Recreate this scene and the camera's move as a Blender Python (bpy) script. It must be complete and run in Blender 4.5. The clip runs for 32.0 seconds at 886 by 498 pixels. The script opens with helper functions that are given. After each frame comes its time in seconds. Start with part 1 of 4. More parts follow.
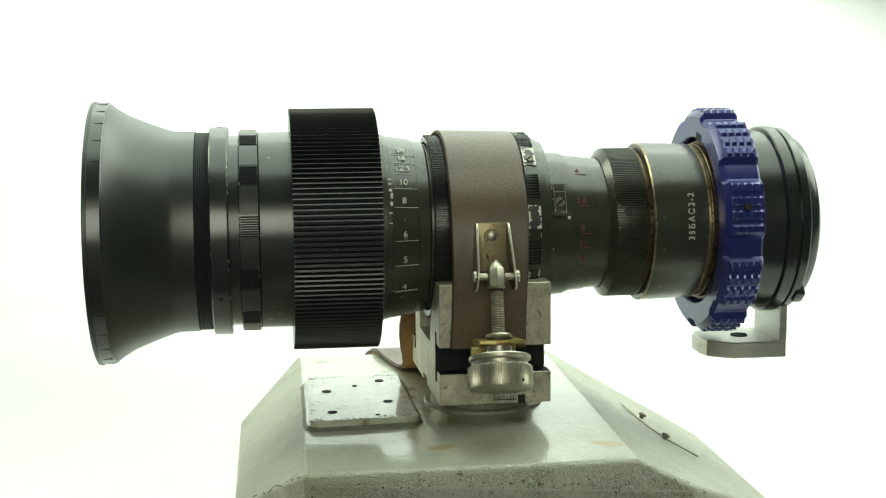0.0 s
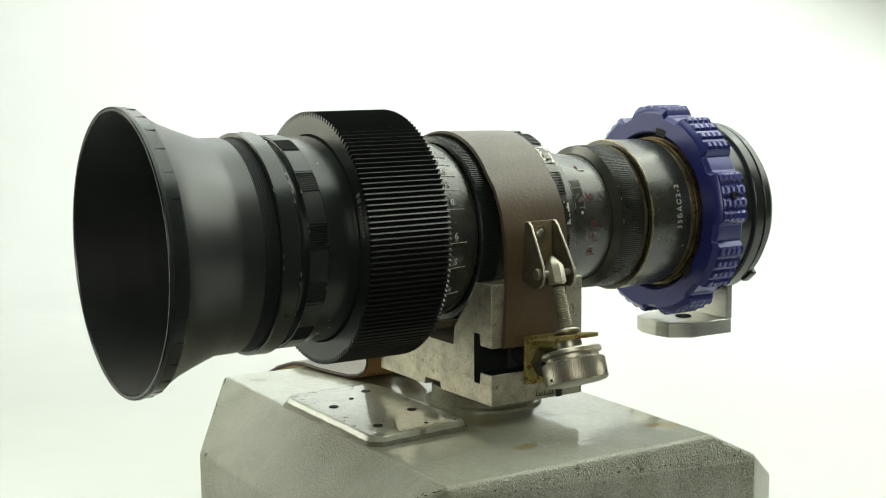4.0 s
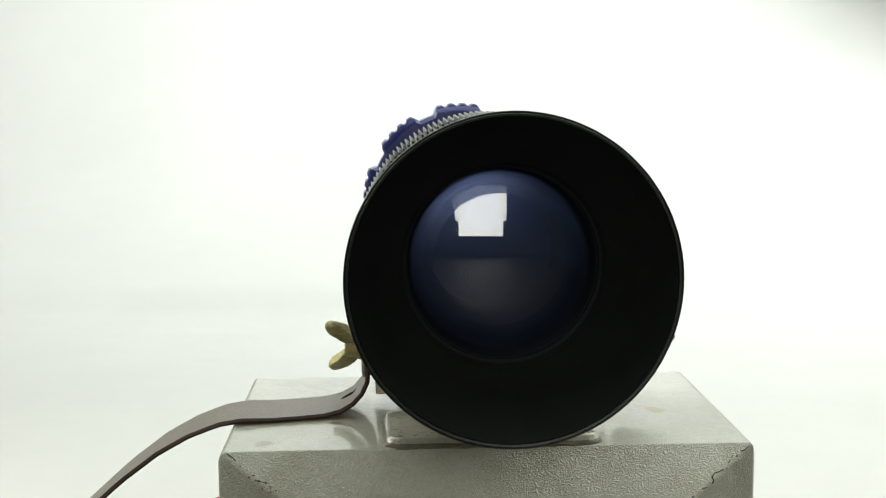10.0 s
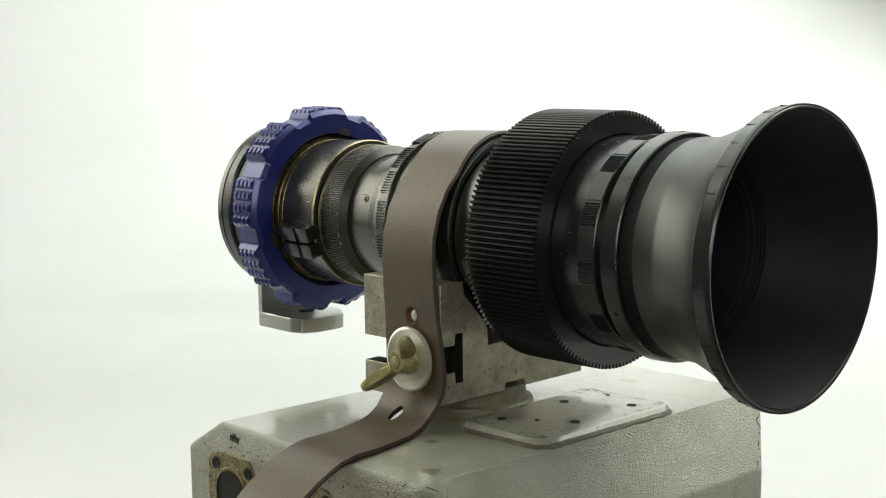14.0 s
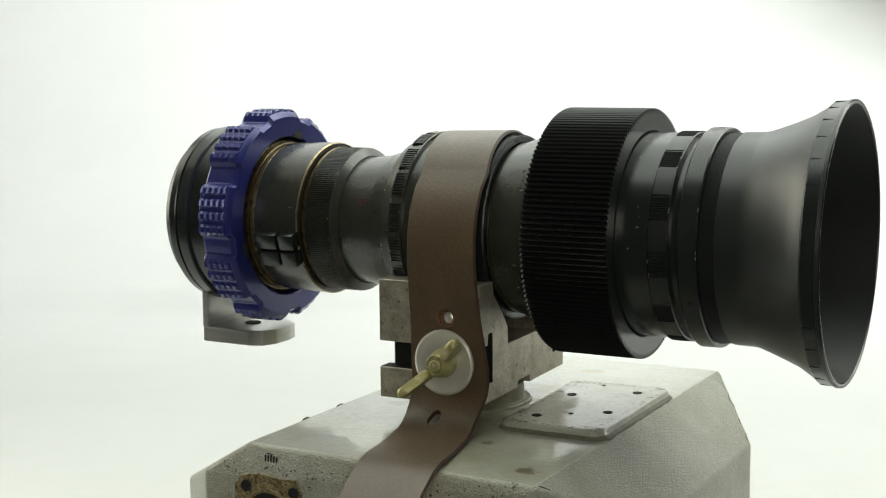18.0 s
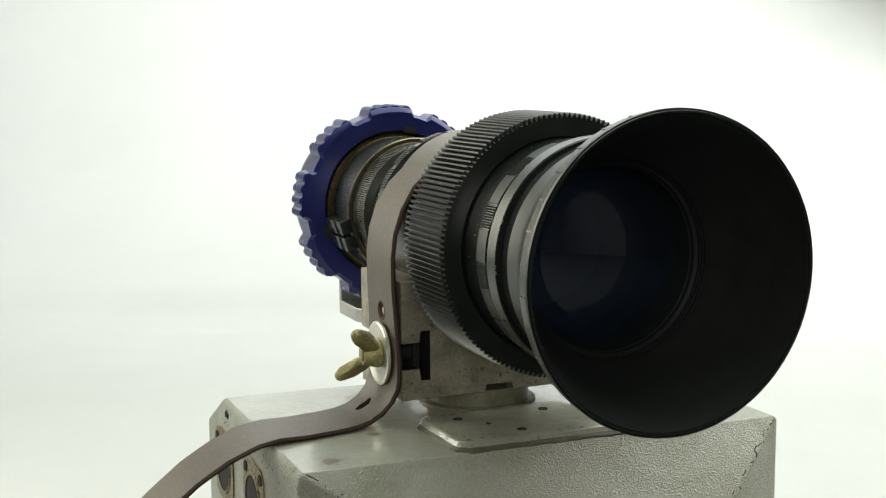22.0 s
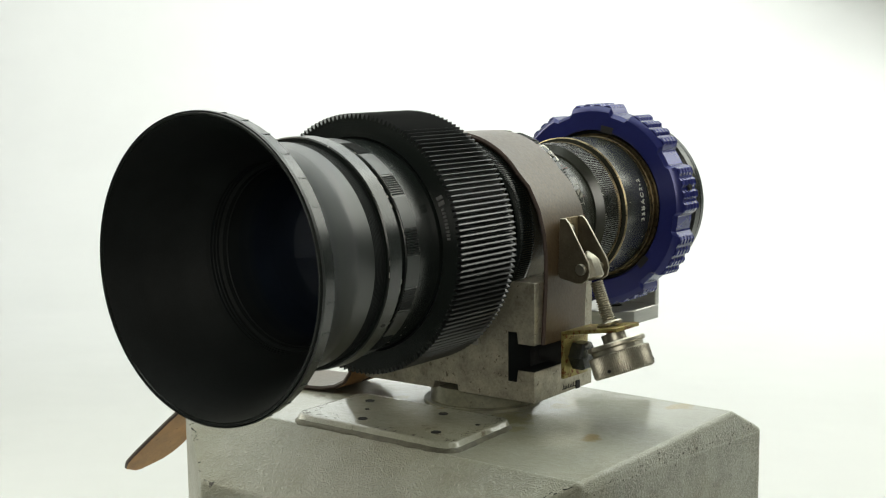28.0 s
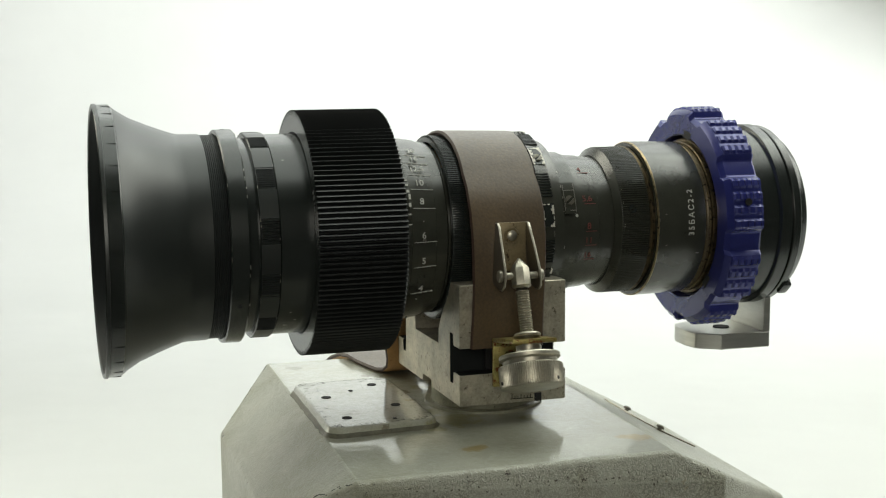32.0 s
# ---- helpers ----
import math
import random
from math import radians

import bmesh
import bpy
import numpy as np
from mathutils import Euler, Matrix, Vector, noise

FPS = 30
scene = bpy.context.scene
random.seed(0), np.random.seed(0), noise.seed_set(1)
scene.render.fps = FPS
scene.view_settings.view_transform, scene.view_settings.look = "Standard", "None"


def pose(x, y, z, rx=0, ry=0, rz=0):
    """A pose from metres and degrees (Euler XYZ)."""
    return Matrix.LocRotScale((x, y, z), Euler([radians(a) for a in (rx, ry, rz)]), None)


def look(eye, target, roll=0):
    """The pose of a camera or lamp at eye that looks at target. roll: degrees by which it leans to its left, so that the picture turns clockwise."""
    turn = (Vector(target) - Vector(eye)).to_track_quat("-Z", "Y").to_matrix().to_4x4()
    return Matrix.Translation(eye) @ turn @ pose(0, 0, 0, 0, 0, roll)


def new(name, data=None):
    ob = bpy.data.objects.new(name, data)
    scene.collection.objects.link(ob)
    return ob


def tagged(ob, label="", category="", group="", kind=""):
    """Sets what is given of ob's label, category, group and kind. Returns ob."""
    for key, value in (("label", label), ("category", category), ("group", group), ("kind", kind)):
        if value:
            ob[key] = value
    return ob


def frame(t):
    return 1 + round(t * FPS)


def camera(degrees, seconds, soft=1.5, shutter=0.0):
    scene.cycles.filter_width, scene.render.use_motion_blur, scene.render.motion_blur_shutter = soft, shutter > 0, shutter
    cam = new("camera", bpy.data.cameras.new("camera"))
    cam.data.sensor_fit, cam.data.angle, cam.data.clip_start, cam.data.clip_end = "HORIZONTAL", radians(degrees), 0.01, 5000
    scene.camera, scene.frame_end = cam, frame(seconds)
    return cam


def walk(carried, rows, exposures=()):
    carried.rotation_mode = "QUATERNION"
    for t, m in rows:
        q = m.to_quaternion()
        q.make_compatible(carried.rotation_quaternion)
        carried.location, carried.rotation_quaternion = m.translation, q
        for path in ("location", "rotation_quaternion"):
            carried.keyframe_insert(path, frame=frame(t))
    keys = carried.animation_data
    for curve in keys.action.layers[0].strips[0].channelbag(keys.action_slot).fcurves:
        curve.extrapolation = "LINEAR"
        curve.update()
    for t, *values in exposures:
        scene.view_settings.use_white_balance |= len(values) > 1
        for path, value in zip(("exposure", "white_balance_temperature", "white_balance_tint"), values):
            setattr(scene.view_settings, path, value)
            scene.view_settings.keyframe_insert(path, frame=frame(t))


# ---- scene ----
from mathutils.bvhtree import BVHTree

# ---- camera: it stands still on its stand while the subject turns ----
U = 0.55            # metres per drawing unit; the drawing's origin is the axis of rotation
Z0 = 0.363          # the drawing's zero level above the ground, in drawing units
EYE = Vector((0.0, -1.0, 0.1846 + Z0)) * U
YAW, PITCH, ROLL = 0.02368, -0.13566, -0.527
AHEAD = Vector((-math.sin(YAW) * math.cos(PITCH), math.cos(YAW) * math.cos(PITCH), math.sin(PITCH)))
cam = camera(35.157, 32.0, soft=1.2)
walk(cam, [(0.0, look(EYE, EYE + AHEAD, ROLL)), (32.0, look(EYE, EYE + AHEAD, ROLL))],
     exposures=[(0.0, 0.44, 6600, -9.0), (1.6, 0.44, 6600, -9.0), (3.5, 0.22, 6590, -2.0), (5.5, 0.0, 6510, 7.0), (32.0, 0.0, 6510, 7.0)])

# ---- light: unseen soft lights added overhead, behind and at both sides; a window behind the camera, the sky outside ----
world = bpy.data.worlds.new("sky")
scene.world = world
world.use_nodes = True
sky = world.node_tree.nodes.new("ShaderNodeTexSky")
sky.sky_type, sky.sun_disc, sky.sun_elevation, sky.sun_rotation = "NISHITA", False, radians(35), radians(200)
world.node_tree.links.new(sky.outputs[0], world.node_tree.nodes["Background"].inputs[0])
world.node_tree.nodes["Background"].inputs[1].default_value = 0.08


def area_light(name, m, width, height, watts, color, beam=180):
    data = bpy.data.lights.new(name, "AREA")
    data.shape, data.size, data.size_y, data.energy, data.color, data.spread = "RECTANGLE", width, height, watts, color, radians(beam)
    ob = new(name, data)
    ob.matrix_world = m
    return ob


# Added out of view to whiten the cloth; its real source is unknown.
area_light("unseen_backdrop_light", look((0.34, 1.20, 1.75), (0.40, 2.0, 1.2)), 2.4, 1.2, 50.0, (0.98, 1.0, 0.985), 152)
# Added lamp out of view that brightens the tops; no softbox is known here.
area_light("unseen_overhead_light", look((0.05, 0.24, 1.35), (0.03, 0.08, 0.25)), 1.5, 1.3, 12.8, (0.945, 1.0, 0.93))
# Two unseen lamps, assumed from bright flanks of the lens and case.
area_light("unseen_side_light", look((-1.15, 0.55, 0.78), (0.0, 0.0, 0.27)), 0.8, 1.5, 2.9, (1.0, 0.97, 0.82), 70)
area_light("unseen_side_light", look((1.02, 0.45, 1.12), (0.0, 0.0, 0.25)), 0.9, 1.1, 12.0, (0.98, 0.99, 0.90))
area_light("window_daylight", look((0.0, -2.66, 0.97), (0.0, 0.0, 0.30)), 1.2, 1.25, 21.0, (1.0, 0.95, 0.82))

# ---- materials ----


def nodes_of(name):
    m = bpy.data.materials.new(name)
    m.use_nodes = True
    nt = m.node_tree
    return m, nt, nt.nodes["Principled BSDF"]


def ramp(nt, source, stops):
    r = nt.nodes.new("ShaderNodeValToRGB")
    while len(r.color_ramp.elements) < len(stops):
        r.color_ramp.elements.new(0.5)
    for e, (p, c) in zip(r.color_ramp.elements, stops):
        e.position, e.color = p, (*c, 1) if len(c) == 3 else c
    nt.links.new(source, r.inputs[0])
    return r.outputs[0]


def noise_of(nt, coord, scale, detail=4.0, rough=0.55, stretch=None):
    n = nt.nodes.new("ShaderNodeTexNoise")
    n.inputs["Scale"].default_value, n.inputs["Detail"].default_value, n.inputs["Roughness"].default_value = scale, detail, rough
    if stretch:
        mp = nt.nodes.new("ShaderNodeMapping")
        mp.inputs["Scale"].default_value = stretch
        nt.links.new(coord, mp.inputs[0])
        coord = mp.outputs[0]
    nt.links.new(coord, n.inputs["Vector"])
    return n.outputs["Fac"]


def mix(nt, fac, a, b, how="MIX"):
    n = nt.nodes.new("ShaderNodeMix")
    n.data_type, n.blend_type = "RGBA", how
    for socket, value in ((n.inputs[0], fac), (n.inputs[6], a), (n.inputs[7], b)):
        if isinstance(value, bpy.types.NodeSocket):
            nt.links.new(value, socket)
        elif isinstance(value, (int, float)):
            socket.default_value = value
        else:
            socket.default_value = (*value, 1)
    return n.outputs[2]


def bump(nt, bsdf, height, strength, distance):
    b = nt.nodes.new("ShaderNodeBump")
    b.inputs["Strength"].default_value, b.inputs["Distance"].default_value = strength, distance
    nt.links.new(height, b.inputs["Height"])
    nt.links.new(b.outputs[0], bsdf.inputs["Normal"])
    return b


def surface(name, base, rough, metal=0.0, vary=0.2, coarse=60.0, fine=900.0, relief=0.0002, worn=None, wear=0.68, stretch=None, spec=0.5, ior=1.5):
    """A base colour that varies at two scales, uneven gloss, fine relief, and worn spots of another colour."""
    m, nt, p = nodes_of(name)
    co = nt.nodes.new("ShaderNodeTexCoord").outputs["Object"]
    big, small = noise_of(nt, co, coarse, 5, 0.6, stretch), noise_of(nt, co, fine, 3, 0.6, stretch)
    dark, light = [c * (1 - vary) for c in base], [min(1, c * (1 + vary)) for c in base]
    col = mix(nt, 0.35, ramp(nt, big, [(0.3, dark), (0.7, light)]), ramp(nt, small, [(0.3, dark), (0.7, light)]))
    if worn:
        spots = ramp(nt, noise_of(nt, co, coarse * 3.1, 8, 0.72), [(wear, (0, 0, 0)), (wear + 0.03, (1, 1, 1))])
        col = mix(nt, spots, col, worn)
    nt.links.new(col, p.inputs["Base Color"])
    nt.links.new(ramp(nt, big, [(0.25, (rough * 0.94,) * 3), (0.75, (min(1, rough * 1.08),) * 3)]), p.inputs["Roughness"])
    p.inputs["Metallic"].default_value = metal
    p.inputs["Specular IOR Level"].default_value = spec
    p.inputs["IOR"].default_value = ior
    if relief > 0.00003:
        bump(nt, p, small, 0.5, relief)
    return m


BLACK = surface("satin_black_anodised", (0.0120, 0.0155, 0.0140), 0.245, 0.0, 0.2, 90, 1500, 0.00002, (0.13, 0.12, 0.10), 0.80, spec=0.5, ior=1.6)
PATINA = surface("olive_worn_black_finish", (0.028, 0.0295, 0.0225), 0.252, 0.0, 0.2, 130, 1500, 0.00002, (0.13, 0.12, 0.09), 0.76, spec=0.5, ior=1.66)
BLACK_MATT = surface("matt_black_paint", (0.0120, 0.0142, 0.0140), 0.55, 0.0, 0.3, 70, 1600, 0.0001, spec=0.16)
GREYBLACK = surface("worn_grey_black_paint", (0.0120, 0.0150, 0.0138), 0.35, 0.0, 0.22, 60, 1400, 0.00002, (0.12, 0.12, 0.11), 0.79, spec=0.5, ior=1.6)
RUBBER = surface("black_plastic", (0.0080, 0.0094, 0.0092), 0.31, 0.0, 0.25, 120, 1800, 0.00002, spec=0.42, ior=1.6)
BRASS = surface("tarnished_brass", (0.34, 0.275, 0.165), 0.31, 0.85, 0.45, 150, 1200, 0.00006, (0.06, 0.045, 0.03), 0.56)
STEEL = surface("ground_steel", (0.40, 0.37, 0.295), 0.42, 0.65, 0.45, 150, 1000, 0.00014, (0.15, 0.13, 0.10), 0.60)
GRIME = surface("oily_grime", (0.10, 0.094, 0.062), 0.5, 0.0, 0.5, 160, 1100, 0.0003, (0.06, 0.055, 0.035), 0.60)
OILY = surface("oily_dark_steel", (0.15, 0.14, 0.11), 0.3, 0.5, 0.4, 60, 700, 0.00012, (0.03, 0.025, 0.02), 0.55)
NICKEL = surface("nickel_plated_steel", (0.42, 0.395, 0.325), 0.38, 0.9, 0.3, 160, 1300, 0.00006, (0.12, 0.095, 0.05), 0.66)
ALUMINIUM = surface("brushed_aluminium", (0.46, 0.46, 0.43), 0.34, 0.9, 0.15, 70, 1200, 0.00006, stretch=(1, 1, 8))
BLUE = surface("blue_anodised_aluminium", (0.020, 0.025, 0.150), 0.25, 0.25, 0.16, 60, 1400, 0.00003, ior=1.6)
YELLOW = surface("zinc_chromate_steel", (0.30, 0.25, 0.085), 0.38, 0.6, 0.45, 130, 900, 0.00015, (0.15, 0.05, 0.015), 0.53)
DARK_BRASS = surface("blackened_brass", (0.13, 0.10, 0.055), 0.32, 0.8, 0.45, 150, 1200, 0.00006, (0.03, 0.025, 0.018), 0.55)
BRASS_NUT = surface("cast_brass", (0.34, 0.31, 0.135), 0.44, 0.4, 0.5, 200, 1100, 0.0003, (0.44, 0.44, 0.28), 0.55)
BRIGHT = surface("bright_plated_steel", (0.68, 0.66, 0.60), 0.32, 0.65, 0.1, 90, 1300, 0.00004)
LEATHER_IN = surface("tan_raw_leather", (0.36, 0.2, 0.075), 0.7, 0.0, 0.3, 90, 900, 0.0003, (0.12, 0.06, 0.02), 0.62)
LEATHER_EDGE = surface("dark_strap_edge", (0.040, 0.020, 0.013), 0.6, 0.0, 0.3, 90, 900, 0.0003)
WHITE_INK = surface("white_filled_engraving", (0.5, 0.5, 0.46), 0.6, 0.0, 0.1)
RED_INK = surface("red_filled_engraving", (0.12, 0.020, 0.014), 0.6, 0.0, 0.2)
RUSTY = surface("rust_stained_metal", (0.24, 0.19, 0.085), 0.5, 0.1, 0.6, 260, 900, 0.0003, (0.06, 0.045, 0.02), 0.52)
DARK_RUST = surface("dark_rust", (0.10, 0.048, 0.02), 0.7, 0.0, 0.5, 220, 900, 0.0003, (0.03, 0.02, 0.012), 0.55)
TARNISHED = surface("tarnished_plate", (0.27, 0.215, 0.125), 0.42, 0.6, 0.35, 120, 1000, 0.0001, (0.07, 0.05, 0.03), 0.6)
RUBBED = surface("metal_rubbed_bright", (0.52, 0.50, 0.44), 0.4, 0.3, 0.25, 300, 1500, 0.0001)
OILED = surface("oil_darkened_paint", (0.21, 0.205, 0.145), 0.38, 0.0, 0.4, 110, 900, 0.0001, (0.10, 0.09, 0.06), 0.62)
BRONZED = surface("dark_bronzed_steel", (0.115, 0.098, 0.068), 0.36, 0.6, 0.4, 140, 1000, 0.0001, (0.26, 0.23, 0.17), 0.64)
CHIPPED = surface("chipped_to_dark_metal", (0.055, 0.046, 0.032), 0.6, 0.0, 0.4, 300, 1500, 0.0002)
WORN_METAL = surface("bare_rubbed_metal", (0.24, 0.23, 0.20), 0.4, 0.4, 0.3, 300, 1500, 0.0001)
WORN_INK = surface("faded_white_print", (0.14, 0.14, 0.14), 0.6, 0.0, 0.3, 300, 1500)
RED_CORD = surface("red_cord_sheath", (0.30, 0.035, 0.045), 0.5, 0.0, 0.15, 120, 1200, 0.0001)
# Near black for dark marks and parts, and for painted shade in holes.
DARK = surface("black_marks_and_hole_shade", (0.008, 0.008, 0.008), 0.8, 0.0, 0.2)
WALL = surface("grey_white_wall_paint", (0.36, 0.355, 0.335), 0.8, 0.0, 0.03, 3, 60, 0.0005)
# Darker copy of the wall colour, standing in for unlit sides of the room.
WALL_DIMMED = surface("wall_dimmed_against_fill", (0.07, 0.07, 0.068), 0.8, 0.0, 0.03, 3, 60, 0.0005)
# Unseen floor, coloured near black so that it hardly reflects in the glass.
FLOORING = surface("dark_grey_floor", (0.03, 0.03, 0.028), 0.6, 0.0, 0.12, 4, 90, 0.0005)


TOP = -0.0632       # level of the case's flat top
OCHRE, UMBER, OLIVE = (0.27, 0.20, 0.06), (0.12, 0.093, 0.048), (0.25, 0.235, 0.115)
STAINS = [(0.1256, -0.0418, 0.009, OCHRE), (0.1215, -0.036, 0.007, OCHRE), (0.1305, 0.070, 0.012, OCHRE), (0.126, 0.062, 0.007, OCHRE), (-0.040, -0.046, 0.008, UMBER), (0.040, -0.045, 0.007, UMBER), (0.058, -0.116, 0.007, UMBER), (0.030, -0.100, 0.006, UMBER), (-0.058, -0.118, 0.007, UMBER), (-0.100, -0.060, 0.006, UMBER), (-0.145, -0.110, 0.008, UMBER), (0.052, -0.030, 0.021, OLIVE), (0.024, -0.040, 0.013, OLIVE), (0.070, -0.050, 0.010, OLIVE), (-0.035, 0.046, 0.012, OLIVE), (0.060, 0.020, 0.010, OLIVE), (-0.050, -0.030, 0.010, OLIVE), (0.035, -0.100, 0.010, UMBER), (0.050, -0.112, 0.008, UMBER), (0.060, -0.060, 0.009, UMBER), (0.010, -0.053, 0.008, OCHRE), (-0.012, -0.051, 0.009, UMBER), (0.066, -0.085, 0.008, UMBER)]


def spot(nt, value):
    """1 inside a stain, 0 outside, with a short ragged edge."""
    m = nt.nodes.new("ShaderNodeMapRange")
    m.inputs["From Min"].default_value, m.inputs["From Max"].default_value = 2.1, 1.9
    m.inputs["To Min"].default_value, m.inputs["To Max"].default_value = 0.0, 0.9
    nt.links.new(value, m.inputs["Value"])
    return m.outputs[0]


def hammertone(name, veins, dirt, gloss, peel=0.62, lacquer=0.0, pitch=430, line=0.15):
    """Hammered enamel: small raised cells, dark crackle between them in patches, rust, chips and grime."""
    m, nt, p = nodes_of(name)
    co = nt.nodes.new("ShaderNodeTexCoord").outputs["Object"]
    wob = nt.nodes.new("ShaderNodeMixRGB")
    wob.blend_type, wob.inputs[0].default_value = "LINEAR_LIGHT", 0.005
    ntex = nt.nodes.new("ShaderNodeTexNoise")
    ntex.inputs["Scale"].default_value = 260
    nt.links.new(co, ntex.inputs["Vector"])
    nt.links.new(co, wob.inputs[1])
    nt.links.new(ntex.outputs["Color"], wob.inputs[2])

    def cells_of(scale):
        v = nt.nodes.new("ShaderNodeTexVoronoi")
        v.feature = "DISTANCE_TO_EDGE"
        v.inputs["Scale"].default_value = scale
        nt.links.new(wob.outputs[0], v.inputs["Vector"])
        return v.outputs["Distance"]
    fine, wide = cells_of(620), cells_of(pitch)
    big, small = noise_of(nt, co, 28, 6, 0.65), noise_of(nt, co, 420, 4)
    col = ramp(nt, big, [(0.3, (0.332, 0.336, 0.280)), (0.7, (0.425, 0.428, 0.360))])
    col = mix(nt, 0.3, col, ramp(nt, fine, [(0.0, (0.6, 0.59, 0.52)), (0.25, (1, 1, 1))]), "MULTIPLY")
    patchy = ramp(nt, noise_of(nt, co, 75, 5, 0.6), [(0.36, (veins * 0.25,) * 3), (0.62, (veins,) * 3)])
    crack = mix(nt, patchy, (1, 1, 1), ramp(nt, wide, [(0.03, (0.14, 0.13, 0.10)), (line, (1, 1, 1))]))
    col = mix(nt, 1.0, col, crack, "MULTIPLY")
    rust = ramp(nt, noise_of(nt, co, 34, 8, 0.75), [(0.665 - 0.05 * dirt, (0, 0, 0)), (0.72 - 0.05 * dirt, (0.8,) * 3)])
    col = mix(nt, rust, col, (0.24, 0.175, 0.075))
    film = ramp(nt, noise_of(nt, co, 19, 7, 0.68), [(0.44, (0, 0, 0)), (0.64, (0.55,) * 3)])
    col = mix(nt, film, col, (0.235, 0.225, 0.135))
    chips = ramp(nt, noise_of(nt, co, 150, 9, 0.78), [(0.69 - 0.1 * dirt, (0, 0, 0)), (0.705 - 0.1 * dirt, (1, 1, 1))])
    col = mix(nt, chips, col, (0.045, 0.04, 0.03))
    ragged = noise_of(nt, co, 210, 9, 0.8)
    for x, y, r, tone in STAINS:                 # old rust and oil stains on the top
        away = nt.nodes.new("ShaderNodeVectorMath")
        away.operation = "DISTANCE"
        away.inputs[1].default_value = (x * U, y * U, (TOP + Z0) * U)
        nt.links.new(co, away.inputs[0])
        add = nt.nodes.new("ShaderNodeMath")
        add.operation = "MULTIPLY_ADD"
        add.inputs[1].default_value = 0.8 / (r * U)
        nt.links.new(away.outputs["Value"], add.inputs[0])
        edge = nt.nodes.new("ShaderNodeMath")
        edge.operation, edge.inputs[1].default_value = "MULTIPLY", 2.9
        nt.links.new(ragged, edge.inputs[0])
        nt.links.new(edge.outputs[0], add.inputs[2])
        col = mix(nt, spot(nt, add.outputs[0]), col, tone)
    nt.links.new(col, p.inputs["Base Color"])
    nt.links.new(ramp(nt, small, [(0.3, (gloss,) * 3), (0.7, (gloss * 1.5,) * 3)]), p.inputs["Roughness"])
    b = bump(nt, p, fine, peel, 0.0009)
    b2 = nt.nodes.new("ShaderNodeBump")
    b2.inputs["Strength"].default_value, b2.inputs["Distance"].default_value = 0.3 * peel / 0.62, 0.0006
    nt.links.new(small, b2.inputs["Height"])
    nt.links.new(b2.outputs[0], b.inputs["Normal"])
    if lacquer:                                  # a smooth glossy skin over the relief
        skin = nt.nodes.new("ShaderNodeBump")
        skin.inputs["Strength"].default_value, skin.inputs["Distance"].default_value = 0.14, 0.001
        nt.links.new(noise_of(nt, co, 170, 2, 0.5), skin.inputs["Height"])
        nt.links.new(skin.outputs[0], p.inputs["Coat Normal"])
        p.inputs["Coat Weight"].default_value, p.inputs["Coat Roughness"].default_value, p.inputs["Coat IOR"].default_value = lacquer, 0.10, 1.6
    p.inputs["IOR"].default_value = 1.58
    return m


def leather():
    m, nt, p = nodes_of("brown_strap_leather")
    co = nt.nodes.new("ShaderNodeTexCoord").outputs["Object"]
    v = nt.nodes.new("ShaderNodeTexVoronoi")
    v.inputs["Scale"].default_value = 900
    nt.links.new(co, v.inputs["Vector"])
    big, small = noise_of(nt, co, 45, 6, 0.6), noise_of(nt, co, 700, 5)
    col = ramp(nt, big, [(0.3, (0.060, 0.0375, 0.0165)), (0.7, (0.090, 0.058, 0.026))])
    col = mix(nt, 0.45, col, ramp(nt, noise_of(nt, co, 900, 5, 0.75), [(0.40, (0.42, 0.40, 0.38)), (0.60, (1.15, 1.15, 1.1))]), "MULTIPLY")
    col = mix(nt, ramp(nt, noise_of(nt, co, 120, 8, 0.7), [(0.66, (0, 0, 0)), (0.72, (1, 1, 1))]), col, (0.045, 0.032, 0.022))
    nt.links.new(col, p.inputs["Base Color"])
    nt.links.new(ramp(nt, small, [(0.3, (0.42,) * 3), (0.7, (0.54,) * 3)]), p.inputs["Roughness"])
    p.inputs["Specular IOR Level"].default_value = 0.5
    p.inputs["Coat Weight"].default_value, p.inputs["Coat Roughness"].default_value = 0.35, 0.32
    b = bump(nt, p, v.outputs["Distance"], 0.18, 0.0003)
    b2 = nt.nodes.new("ShaderNodeBump")
    b2.inputs["Strength"].default_value, b2.inputs["Distance"].default_value = 0.12, 0.0005
    nt.links.new(small, b2.inputs["Height"])
    nt.links.new(b2.outputs[0], b.inputs["Normal"])
    return m


def coated_glass(name, tint, gloss, rough=0.01):
    """A clear coated element: see-through, with a coloured mirror gloss."""
    m, nt, p = nodes_of(name)
    nt.nodes.remove(p)
    clear, mirror, blend = nt.nodes.new("ShaderNodeBsdfTransparent"), nt.nodes.new("ShaderNodeBsdfGlossy"), nt.nodes.new("ShaderNodeMixShader")
    clear.inputs[0].default_value = (0.9, 0.93, 1.0, 1)
    mirror.inputs["Color"].default_value, mirror.inputs["Roughness"].default_value = (*tint, 1), rough
    blend.inputs[0].default_value = gloss
    nt.links.new(clear.outputs[0], blend.inputs[1])
    nt.links.new(mirror.outputs[0], blend.inputs[2])
    nt.links.new(blend.outputs[0], nt.nodes["Material Output"].inputs[0])
    return m


